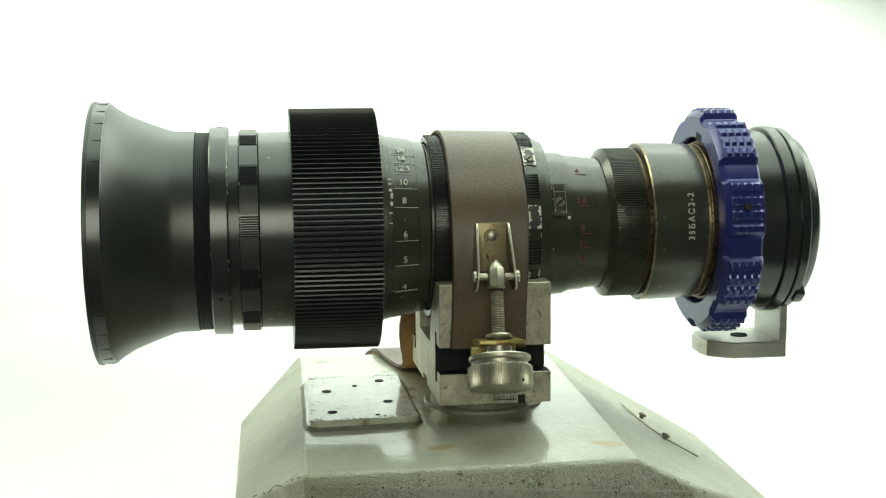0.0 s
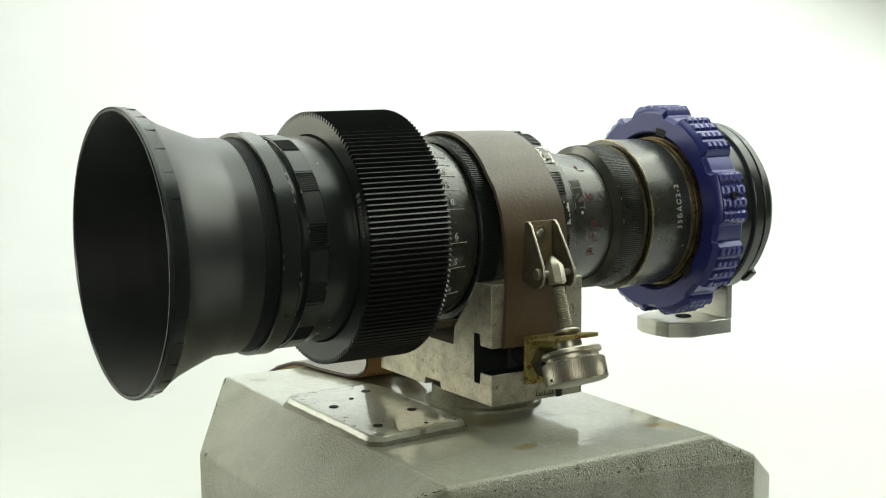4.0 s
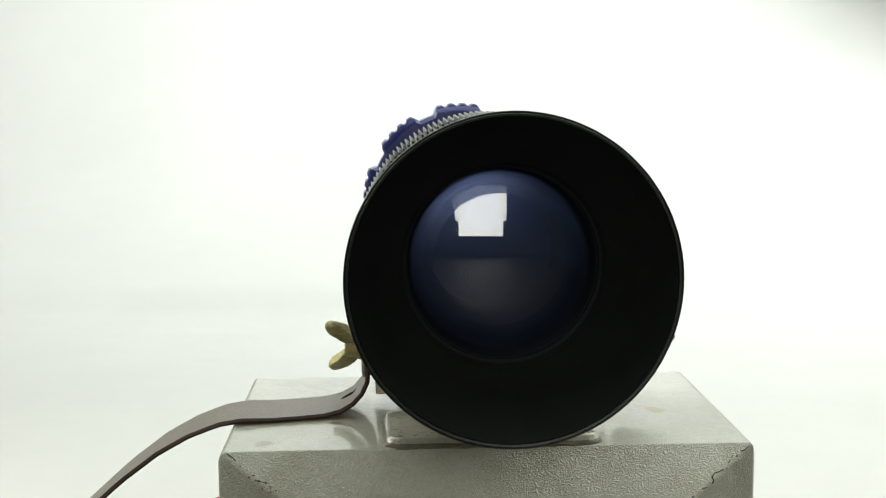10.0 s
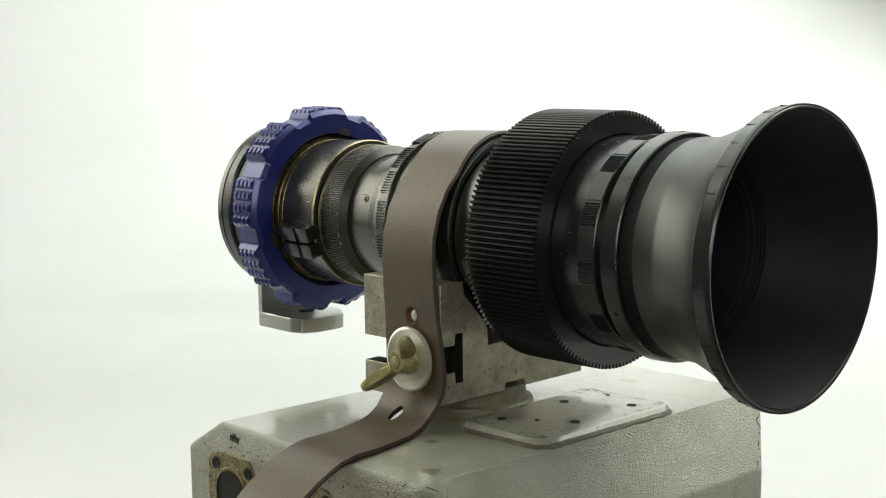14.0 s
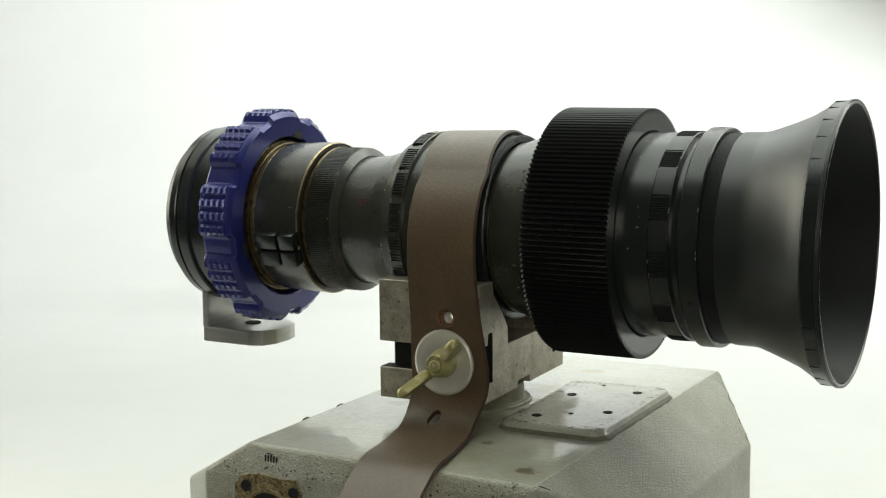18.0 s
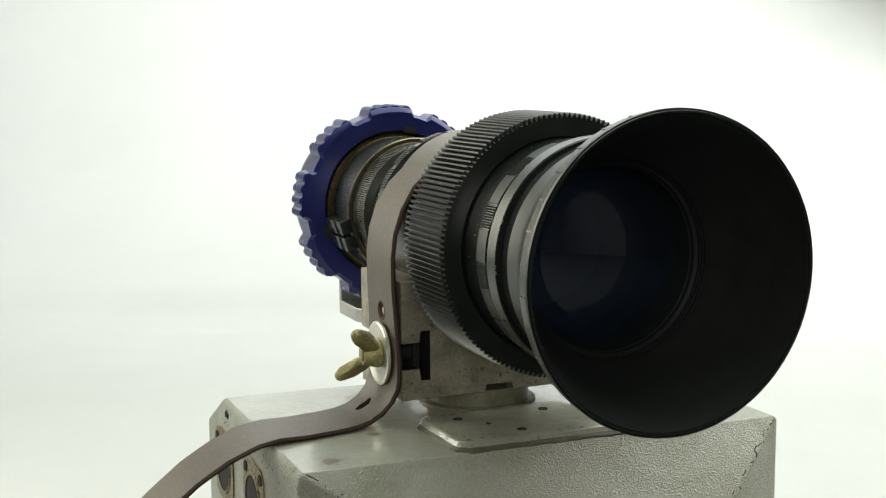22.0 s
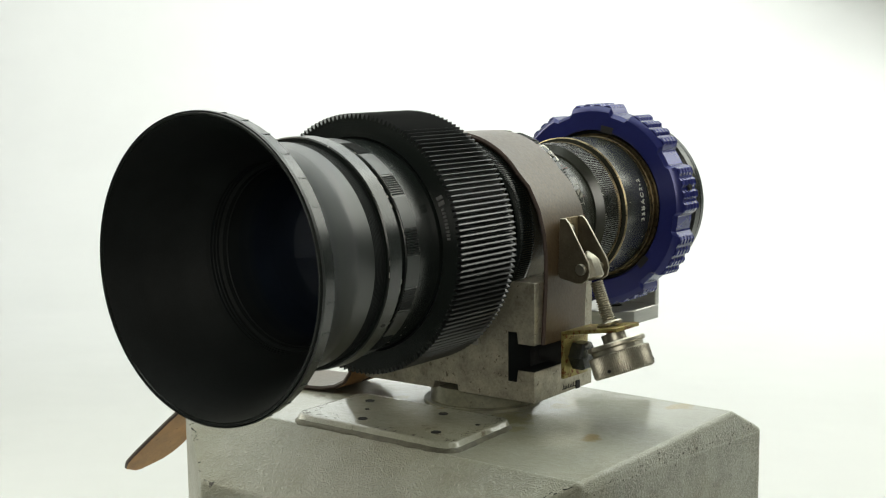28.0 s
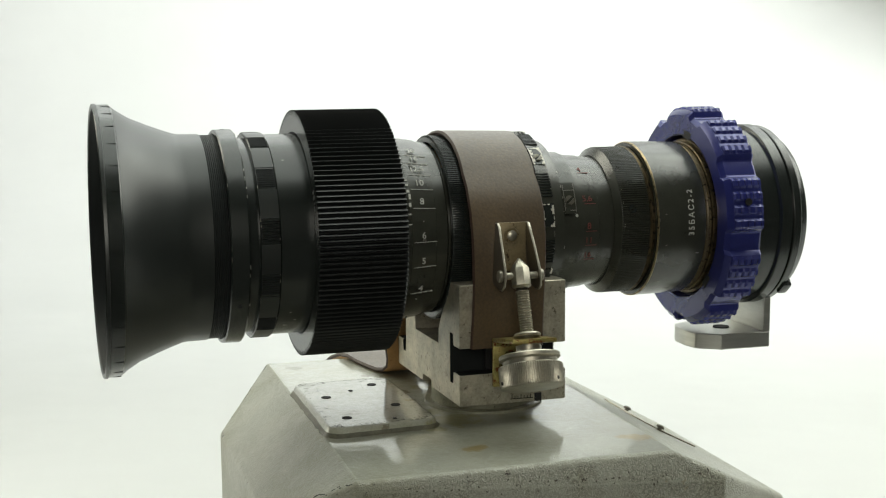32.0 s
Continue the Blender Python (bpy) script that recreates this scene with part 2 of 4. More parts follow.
def sheet_material():
    m, nt, p = nodes_of("white_cloth")
    co = nt.nodes.new("ShaderNodeTexCoord").outputs["Object"]
    folds, weave = noise_of(nt, co, 2.2, 4, 0.55), noise_of(nt, co, 500, 2)
    nt.links.new(ramp(nt, folds, [(0.3, (0.585, 0.59, 0.58)), (0.7, (0.64, 0.645, 0.635))]), p.inputs["Base Color"])
    p.inputs["Roughness"].default_value = 0.9
    b = bump(nt, p, folds, 0.25, 0.06)
    b2 = nt.nodes.new("ShaderNodeBump")
    b2.inputs["Strength"].default_value, b2.inputs["Distance"].default_value = 0.2, 0.0005
    nt.links.new(weave, b2.inputs["Height"])
    nt.links.new(b2.outputs[0], b.inputs["Normal"])
    return m


HAMMER, HAMMER_SIDE = hammertone("hammered_grey_enamel", 0.04, 0.15, 0.30, 0.35, 1.0), hammertone("crackled_grey_enamel", 0.65, 0.35, 0.36, 0.62, 0.0, 600, 0.18)
HAMMER_EDGE, GRIMY = hammertone("chipped_enamel_edge", 0.15, 0.75, 0.28), hammertone("grimy_enamel", 0.25, 0.75, 0.30, 0.35, 1.0)
HAMMER_SLOPE = hammertone("mottled_grey_enamel", 0.16, 0.15, 0.28, 0.75)
HAMMER_RUST = hammertone("rust_stained_enamel", 0.45, 0.6, 0.3, 0.62, 0.0, 560, 0.2)
HAMMER_END = hammertone("speckled_grey_enamel", 0.22, 0.25, 0.32)
LEATHER, CLOTH = leather(), sheet_material()
GLASS_OUT = coated_glass("coated_front_glass", (0.8, 0.88, 1.0), 0.015)
GLASS_MID = coated_glass("coated_middle_glass", (1.0, 0.97, 0.90), 0.16, 0.015)
GLASS_IN = coated_glass("blue_coated_inner_glass", (0.40, 0.50, 0.95), 0.07, 0.28)
GLASS_REAR = coated_glass("teal_coated_rear_glass", (0.28, 0.55, 0.85), 0.05, 0.01)

# ---- building helpers; all shapes are drawn in drawing units ----
BASE = {}


def thing(name, base, label, category, group=""):
    """A top-level Empty on the axis of rotation, at the level on which the thing rests."""
    ob = new(name)
    ob.location = (0, 0, (base + Z0) * U)
    ob.empty_display_size = 0.02
    BASE[ob] = base
    return tagged(ob, label, category, group)


def part(name, bm, material, parent, label="", smooth=35):
    base = BASE.get(parent, 0.0)
    bmesh.ops.recalc_face_normals(bm, faces=bm.faces)
    for v in bm.verts:
        v.co = Vector((v.co.x, v.co.y, v.co.z - base)) * U
    me = bpy.data.meshes.new(name)
    bm.to_mesh(me)
    bm.free()
    for i in material if isinstance(material, (list, tuple)) else (material,):
        me.materials.append(i)
    if smooth:
        me.shade_smooth()
        me.set_sharp_from_angle(angle=radians(smooth))
    ob = new(name, me)
    ob.parent = parent
    BASE[ob] = base
    return tagged(ob, label)


def axis_frame(origin, way, up=(0, 0, 1)):
    """A pose whose local y runs along way."""
    y = Vector(way).normalized()
    x = y.cross(Vector(up)).normalized()
    z = x.cross(y)
    return Matrix.Translation(origin) @ Matrix((x, y, z)).transposed().to_4x4()


LENS = Matrix.Translation((0.0006, 0, 0.0654)) @ Euler((-0.0013, 0, 0.0198)).to_matrix().to_4x4()


def revolve(bm, profile, m=LENS, seg=96, wave=None, closed=False):
    """Turns (s, radius[, k]) round the local y axis. wave(angle) is taken off the radius, times k."""
    rings = []
    for s, r, *k in profile:
        if r < 1e-6:
            rings.append([bm.verts.new(m @ Vector((0, s, 0)))])
            continue
        ring = []
        for j in range(seg):
            a = 2 * math.pi * j / seg
            rr = r - (wave(j, a) * k[0] if wave and k else 0)
            ring.append(bm.verts.new(m @ Vector((rr * math.cos(a), s, rr * math.sin(a)))))
        rings.append(ring)
    for a, b in zip(rings, rings[1:] + (rings[:1] if closed else [])):
        for j in range(seg):
            k = (j + 1) % seg
            q = [a[j % len(a)], a[k % len(a)], b[k % len(b)], b[j % len(b)]]
            q = [v for i, v in enumerate(q) if v not in q[:i]]
            if len(q) > 2:
                bm.faces.new(q)
    return bm


def turned(profile, m=LENS, seg=96, wave=None, closed=False):
    return revolve(bmesh.new(), profile, m, seg, wave, closed)


def square(j, a):
    return float(j % 2)


def rod(bm, a, b, r, seg=20, r2=None, bevel=0.0):
    a, b = Vector(a), Vector(b)
    m, d = axis_frame(a, b - a, (0, 0, 1) if abs((b - a).normalized().z) < 0.95 else (0, 1, 0)), (b - a).length
    r2 = r if r2 is None else r2
    prof = [(0, 0), (0, r - bevel), (bevel, r), (d - bevel, r2), (d, r2 - bevel), (d, 0)] if bevel else [(0, 0), (0, r), (d, r2), (d, 0)]
    return revolve(bm, prof, m, seg)


def block(bm, lo, hi, bevel=0.0008, m=Matrix()):
    got = bmesh.ops.create_cube(bm, size=1)["verts"]
    for v in got:
        v.co = Vector([lo[i] + (hi[i] - lo[i]) * (v.co[i] + 0.5) for i in range(3)])
    if bevel:
        edges = list({e for v in got for e in v.link_edges})
        got = list({v for f in bmesh.ops.bevel(bm, geom=edges, offset=bevel, segments=2, profile=0.5, affect="EDGES")["faces"] for v in f.verts} | {v for v in got if v.is_valid})
    for v in got:
        v.co = m @ v.co
    return bm


def prism(bm, outline, y0, y1, m=Matrix(), bevel=0.0):
    """An outline in x and z drawn out along y."""
    a = [bm.verts.new((x, y0, z)) for x, z in outline]
    b = [bm.verts.new((x, y1, z)) for x, z in outline]
    n = len(a)
    made = [bm.faces.new(a), bm.faces.new(b[::-1])] + [bm.faces.new((a[i], b[i], b[(i + 1) % n], a[(i + 1) % n])) for i in range(n)]
    vs = a + b
    if bevel:
        edges = list({e for f in made for e in f.edges})
        r = bmesh.ops.bevel(bm, geom=edges, offset=bevel, segments=1, profile=0.5, affect="EDGES")
        vs = list({v for f in r["faces"] for v in f.verts} | {v for v in vs if v.is_valid})
    for v in vs:
        v.co = m @ v.co
    return bm


def ribbon(bm, line, y0, y1, thick, notch=None):
    """A bent strip: a line in x and z (with an optional sideways shift), drawn from y0 to y1 with a thickness towards its left."""
    rows = []
    for i, (x, z, *dy) in enumerate(line):
        p, q = line[max(i - 1, 0)], line[min(i + 1, len(line) - 1)]
        tx, tz = q[0] - p[0], q[1] - p[1]
        n = math.hypot(tx, tz)
        nx, nz = -tz / n * thick, tx / n * thick
        o = dy[0] if dy else 0.0
        w = dy[1] if len(dy) > 1 else 1.0
        mid, half = (y0 + y1) / 2 + o, (y1 - y0) / 2 * w
        e = thick * 0.35
        rows.append([bm.verts.new(v) for v in (
            (x, mid - half + e, z), (x, mid + half - e, z), (x + nx * 0.5, mid + half, z + nz * 0.5), (x + nx, mid + half - e, z + nz),
            (x + nx, mid - half + e, z + nz), (x + nx * 0.5, mid - half, z + nz * 0.5))])
    for a, b in zip(rows, rows[1:]):
        for k in range(6):
            f = bm.faces.new((a[k], a[(k + 1) % 6], b[(k + 1) % 6], b[k]))
            f.material_index = (1, 2, 2, 0, 2, 2)[k]
    bm.faces.new(rows[0])
    bm.faces.new(rows[-1][::-1])
    return bm


def letters(text, size, place, spread=1.0):
    """Raised text mesh; place(u, v, d) takes it from the page, centred, to the drawing."""
    cu = bpy.data.curves.new("text", "FONT")
    cu.body, cu.size, cu.align_x, cu.align_y, cu.extrude, cu.resolution_u, cu.space_character = text, size * 100, "CENTER", "CENTER", 0.02, 3, spread
    ob = new("text", cu)
    bpy.context.view_layer.update()
    me = bpy.data.meshes.new_from_object(ob.evaluated_get(bpy.context.evaluated_depsgraph_get()))
    bm = bmesh.new()
    bm.from_mesh(me)
    for v in bm.verts:
        v.co = place(v.co.x / 100, v.co.y / 100, 0.0002 if v.co.z > 0 else -0.0002)
    bpy.data.objects.remove(ob)
    bpy.data.curves.remove(cu)
    bpy.data.meshes.remove(me)
    return bm


def on_barrel(s, radius, angle, turn=0.0, flip=1):
    """For letters(): wraps the page on the lens barrel at s and angle (from +x upwards)."""
    c, k = math.cos(radians(turn)), math.sin(radians(turn))

    def place(u, v, d):
        u, v = c * u - k * v, k * u + c * v
        a = radians(angle) + flip * v / radius
        return LENS @ Vector(((radius + d) * math.cos(a), s + flip * u, (radius + d) * math.sin(a)))
    return place


def strip_on_barrel(bm, s0, s1, radius, a0, a1, height=0.0004, steps=6):
    """A curved patch that stands a little proud of the barrel."""
    rows = []
    for i in range(steps + 1):
        a = radians(a0 + (a1 - a0) * i / steps)
        rows.append([bm.verts.new(LENS @ Vector((r * math.cos(a), s, r * math.sin(a)))) for s, r in ((s0, radius - 0.001), (s0, radius + height), (s1, radius + height), (s1, radius - 0.001))])
    for a, b in zip(rows, rows[1:]):
        for k in range(3):
            bm.faces.new((a[k], a[k + 1], b[k + 1], b[k]))
    bm.faces.new(rows[0])
    bm.faces.new(rows[-1][::-1])
    return bm


def relief_patch(bm, s0, s1, ns, a0, a1, na, radius, height):
    """One connected raised patch on the barrel; height(i, j) for row i along the angle and column j along s."""
    rows = []
    for i in range(-1, na + 2):
        a = radians(a0 + (a1 - a0) * min(max(i, 0), na) / na)
        row = []
        for j in range(-1, ns + 2):
            edge = i in (-1, na + 1) or j in (-1, ns + 1)
            r = radius + (-0.0010 if edge else height(i, j))
            row.append(bm.verts.new(LENS @ Vector((r * math.cos(a), s0 + (s1 - s0) * min(max(j, 0), ns) / ns, r * math.sin(a)))))
        rows.append(row)
    for a, b in zip(rows, rows[1:]):
        for j in range(len(a) - 1):
            bm.faces.new((a[j], a[j + 1], b[j + 1], b[j]))
    return bm


# ---- the setting: a white cloth sweep in an assumed, unseen plain room with one window ----


def setting():
    def wall(name, lo, hi, material=WALL):
        bm = bmesh.new()
        block(bm, [c / U for c in lo], [c / U for c in hi], 0)
        ob = part(name, bm, material, None, smooth=0)
        return tagged(ob, kind="structure")

    wall("floor", (-1.75, -2.8, -0.12), (1.75, 3.2, -0.02), FLOORING)
    wall("ceiling", (-1.75, -2.8, 2.6), (1.75, 3.2, 2.7))
    wall("wall_north", (-1.75, 3.1, -0.02), (1.75, 3.2, 2.6))
    # Unseen east, west and south walls, coloured dark to cut fill and reflections.
    wall("wall_east", (1.65, -2.7, -0.02), (1.75, 3.1, 2.6), WALL_DIMMED)
    wall("wall_west", (-1.75, -2.7, -0.02), (-1.65, 3.1, 2.6), WALL_DIMMED)
    wall("wall_south", (-1.75, -2.8, -0.02), (-0.52, -2.7, 2.6), WALL_DIMMED)
    wall("wall_south", (0.52, -2.8, -0.02), (1.75, -2.7, 2.6), WALL_DIMMED)
    wall("wall_south", (-0.52, -2.8, -0.02), (0.52, -2.7, 0.45), WALL_DIMMED)
    wall("wall_south", (-0.52, -2.8, 1.49), (0.52, -2.7, 2.6), WALL_DIMMED)
    # the cloth: flat on the floor, up in a curve behind the subject
    bm = bmesh.new()
    line = [(y, 0.0) for y in np.linspace(-0.14, 0.9, 18)]
    line += [(0.9 + 0.8 * math.sin(a), 0.8 - 0.8 * math.cos(a)) for a in np.linspace(0.1, math.pi / 2, 40)]
    line += [(1.7, z) for z in np.linspace(0.9, 2.2, 12)]
    rows = []
    for y, z in line:
        row = []
        for i in range(97):
            x = -1.62 + 3.24 * i / 96
            sag = 0.012 * noise.noise((x * 1.7, y * 1.3 + z, 3.1)) * min(1, max(0, (math.hypot(x, y) - 0.45) * 2)) if z < 0.02 else 0.05 * noise.noise((x * 1.1, z * 0.8, 7.0))
            fold = max(0.0, (x - 0.58) * 0.36 + (z - 0.377) * 0.9) * min(1.0, max(0.0, (x - 0.30) / 0.25)) if z > 0.02 else 0.0
            y1 = y - 14.0 * min(fold, 0.13) ** 2           # corner bent forward to shape a dark gradient there
            row.append(bm.verts.new(Vector((x, y1 - (sag if z > 0.02 else 0), max(0.0, z + (sag + 0.0 if z < 0.02 else 0)))) / U))
        rows.append(row)
    for a, b in zip(rows, rows[1:]):
        for i in range(96):
            bm.faces.new((a[i], a[i + 1], b[i + 1], b[i]))
    ob = part("backdrop", bm, CLOTH, None, smooth=180)
    tagged(ob, "white cloth backdrop sweeping up behind the subject", "backdrop", kind="structure")


setting()

# ---- the housing: a hammered-enamel case on which all the rest stands ----


def housing_shell(bm, low):
    """Chamfered plan, sloping front and back facets, upright sides."""
    plan = [(-0.108, -0.1750), (0.112, -0.1725), (0.1730, -0.1270), (0.1700, 0.1165), (0.100, 0.197), (-0.096, 0.193), (-0.1740, 0.1150), (-0.1725, -0.1300)]
    shoulder = [-0.0985, -0.0985, -0.0655, -0.0800, -0.1230, -0.1210, -0.0830, -0.0655]
    corners = [(x, y, TOP) for x, y in ((-0.1715, -0.128), (0.1718, -0.127), (0.1672, 0.080), (-0.1705, 0.080))]
    corners += [(x, y, z) for (x, y), z in zip(plan, shoulder)]
    corners += [(x, y, low) for x, y in plan]
    # rounded edges: the hull round a small ball set inside every corner
    for x, y, z in corners:
        r = 0.0036 if z == TOP else 0.0050 if z > low else 0.0088
        c = Vector((x - math.copysign(r, x) * 0.9, y - math.copysign(r, y) * (0.9 if z < TOP - 0.001 else 0.4), z - r if z > low else z + r))
        for u in range(20):
            for v in range(-5, 6):
                a, b = 2 * math.pi * u / 20, math.pi / 2 * v / 5
                if abs(v) < 5 or u == 0:
                    bm.verts.new(c + r * Vector((math.cos(a) * math.cos(b), math.sin(a) * math.cos(b), math.sin(b))))
    out = bmesh.ops.convex_hull(bm, input=bm.verts)
    bmesh.ops.delete(bm, geom=list({g for g in out["geom_interior"] + out["geom_unused"] if isinstance(g, bmesh.types.BMVert)}), context="VERTS")
    return bm


def build_housing():
    low = -Z0
    h = thing("equipment_case", low, "worn grey hammered-enamel metal case with sloping ends", "case")
    bm = housing_shell(bmesh.new(), low)
    bm.normal_update()
    flats = [(f.normal.copy(), f.calc_area()) for f in bm.faces if f.calc_area() > 0.0012]
    for f in bm.faces:
        flat = max(f.normal.dot(n) for n, _ in flats) > 0.9995
        f.material_index = 2 if not flat and f.normal.z > 0.15 else 1 if f.normal.x > 0.9 else 4 if f.normal.x < -0.9 else 3 if f.normal.z < 0.3 else 5 if f.normal.z < 0.97 else 0
    part("case_body", bm, [HAMMER, HAMMER_SIDE, HAMMER_EDGE, HAMMER_END, HAMMER_RUST, HAMMER_SLOPE], h, smooth=24)
    # raised pad with round corners and a crusty border; its tapped holes are near-black discs
    bm, rnd = bmesh.new(), random.Random(3)
    outline = [Vector(c) for c in ((-0.064, -0.1245), (0.0725, -0.1235), (0.066, -0.048), (-0.066, -0.052))]
    ring = []
    for k in range(4):
        p, c, q = outline[k - 1], outline[k], outline[(k + 1) % 4]
        u, v = (p - c).normalized(), (q - c).normalized()
        o = c + (u + v) * 0.0085
        for f in np.linspace(0, 1, 7):
            d = (-v * math.cos(f * math.pi / 2) - u * math.sin(f * math.pi / 2)).normalized()
            ring.append((o, d))
        for f in np.linspace(0, 1, 16)[1:-1]:
            n = Vector((v.y, -v.x))
            ring.append((c.lerp(q, 0.07 + 0.86 * f) - n * 0.0085, n))
    rows = []
    for out, z, rough in ((0.0034, -0.0008, 0.0008), (0.0029, 0.0009, 0.0007), (0.0020, 0.0018, 0.0006), (0.0010, 0.0026, 0.0003), (0.0, 0.0052, 0.0002), (-0.0008, 0.0060, 0.0001), (-0.0022, 0.0062, 0.0)):
        rows.append([bm.verts.new((*(o + d * (0.0085 + out + rnd.uniform(-rough, rough))), TOP + z + rnd.uniform(-rough, rough) * 0.4)) for o, d in ring])
    for k, (a, b) in enumerate(zip(rows, rows[1:])):
        for i in range(len(a)):
            bm.faces.new((a[i], a[(i + 1) % len(a)], b[(i + 1) % len(b)], b[i])).material_index = int(k < 3)
    bm.faces.new(rows[-1])
    pad = part("mounting_pad", bm, [GRIMY, GRIME], h, "raised pad with drilled screw holes", smooth=50)
    for x, y, r in ((-0.0146, -0.109, 0.0030), (-0.0434, -0.0688, 0.0030), (0.0215, -0.0665, 0.0030), (0.0471, -0.1067, 0.0030), (-0.029, -0.088, 0.0015), (0.058, -0.076, 0.0013)):
        z = TOP + 0.0062
        # Flat disc on the pad; the shade of the hole is its colour.
        part("screw_hole", turned([(z + 0.0001, 0), (z + 0.0001, r), (z + 0.0004, r * 1.12), (z - 0.0015, r * 1.25)], Matrix.Translation((x, y, 0)) @ pose(0, 0, 0, 90), 16), DARK, pad)
    # flaked enamel round the rim of the pad
    bm = bmesh.new()
    for i in range(150):
        o, d = ring[int(rnd.uniform(0, len(ring)))]
        at = o + d * (0.0085 - 0.0022 - abs(rnd.gauss(0, 0.0035)))
        w, k = rnd.uniform(0.0004, 0.0030) * rnd.random() + 0.0003, rnd.randint(5, 8)
        prism(bm, [(w * rnd.uniform(0.6, 1.3) * math.cos(math.tau * j / k), rnd.uniform(0.00015, 0.0005) * math.sin(math.tau * j / k)) for j in range(k)], -0.0006, 0.00008, Matrix.Translation((at.x, at.y, TOP + 0.0062)) @ pose(0, 0, 0, 90, 0, math.degrees(math.atan2(d.y, d.x)) + 90 + rnd.gauss(0, 35)))
    tagged(part("paint_flakes", bm, CHIPPED, pad, smooth=0), "dark flaked enamel round the rim", kind="stuff")
    # round boss under the support block
    up = pose(0, 0, 0, 90)
    part("boss", turned([(TOP - 0.001, 0.0430), (TOP + 0.0016, 0.0428), (TOP + 0.0022, 0.0420), (TOP + 0.0020, 0.0385), (TOP + 0.0026, 0.0376), (-0.0488, 0.0374), (-0.0488, 0)], Matrix.Translation((0.002, 0.004, 0)) @ up, 64), OILED, h, "oil-darkened round boss", smooth=30)
    # two connector openings on the side, each with a rust-stained surround and screw holes
    tree, rnd = BVHTree.FromBMesh(housing_shell(bmesh.new(), low)), random.Random(5)
    for shift in (0.0, -0.0840):
        place, away = tree.find_nearest(Vector((-0.18, 0.0605 + shift, -0.110)))[:2]
        side = axis_frame(place, away)
        bm = bmesh.new()
        outline = [(0.0262 * a + rnd.uniform(-0.0012, 0.0012), 0.0262 * b + rnd.uniform(-0.0012, 0.0012)) for a, b in ((-1, -0.8), (-0.6, -1), (0.6, -1), (1, -0.8), (1.04, 0), (1, 0.8), (0.82, 1.02), (0.3, 1.08), (-0.3, 1.05), (-0.8, 1.02), (-1, 0.8), (-1.04, 0))]
        prism(bm, outline, -0.002, 0.0009, side, 0.0003)
        flange = part("socket_flange", bm, RUSTY, h, "rust-stained connector surround")
        part("socket_ring", turned([(0.0010, 0.0160), (0.0018, 0.0166), (0.0020, 0.0186), (0.0013, 0.0195), (-0.001, 0.0198)], side, 40), RUSTY, flange)
        # The opening and holes are flat discs coloured with their inner shade.
        part("socket_opening", turned([(0.0014, 0), (0.0014, 0.0160), (0.0022, 0.0168), (-0.0005, 0.0172)], side, 40), DARK, flange)
        for y, z in ((0.0782, -0.0908), (0.0408, -0.0910)):
            part("flange_hole", turned([(0.0012, 0), (0.0012, 0.0034), (0.0016, 0.0039), (0.0, 0.0042)], axis_frame(tree.find_nearest(Vector((-0.18, y + shift, z)))[0], away), 16), DARK, flange)
    # dark stamped mark above the connector
    bm = bmesh.new()
    for y, z, w, hh in ((0.0640, -0.0715, 0.0010, 0.0044), (0.0618, -0.0715, 0.0009, 0.0044), (0.0596, -0.0713, 0.0010, 0.0048), (0.0574, -0.0716, 0.0009, 0.0040), (0.0550, -0.0718, 0.0010, 0.0036), (0.0590, -0.0684, 0.0050, 0.0006)):
        x = tree.find_nearest(Vector((-0.18, y, z)))[0].x
        block(bm, (x - 0.0002, y, z - hh / 2), (x + 0.0006, y + w, z + hh / 2), 0)
    part("stamped_mark", bm, DARK, h, "worn stamped mark, as bars", smooth=0)
    # dark cracks in the enamel along the front corners
    for side in (-1, 1):
        for a, b, n in (((0.1675, -0.1275, -0.0650), (0.1105, -0.1715, -0.0985), 34),):
            a, b = Vector((a[0] * side, a[1], a[2])), Vector((b[0] * side, b[1], b[2]))
            bm, last = bmesh.new(), None
            for i in range(n + 1):
                spot_at = tree.find_nearest(a.lerp(b, i / n) + Vector([rnd.uniform(-0.0022, 0.0022) for _ in range(3)]))[0]
                if last and rnd.random() < 0.5:
                    rod(bm, last, spot_at, rnd.uniform(0.0002, 0.00045), 5)
                last = spot_at
            part("paint_crack", bm, DARK, h, "dark broken crack in the enamel")
    # chips where the enamel has broken away to dark metal along the edges of the top
    for a, b, n in (((0.171, -0.122, -0.0712), (0.1685, 0.100, -0.0770), 55), ((-0.1735, -0.122, -0.0700), (-0.1725, 0.105, -0.0800), 50)):
        bm, a, b = bmesh.new(), Vector(a), Vector(b)
        for i in range(n):
            f = (i // 5 * 5 + rnd.gauss(2.5, 2.2)) / n
            at, out = tree.find_nearest(a.lerp(b, f) + Vector((0, 0, rnd.gauss(-0.001, 0.0024))))[:2]
            m = axis_frame(at, out) @ pose(0, 0, 0, 0, rnd.uniform(0, 360))
            w, d, k = rnd.uniform(0.0003, 0.0021) * rnd.random() + 0.0003, rnd.uniform(0.0002, 0.0008), rnd.randint(5, 8)
            prism(bm, [(w * rnd.uniform(0.6, 1.3) * math.cos(math.tau * j / k), d * rnd.uniform(0.5, 1.4) * math.sin(math.tau * j / k)) for j in range(k)], -0.0006, 0.0001, m)
        tagged(part("paint_chips", bm, CHIPPED, h, smooth=0), "dark chips in the enamel along the edge", kind="stuff")
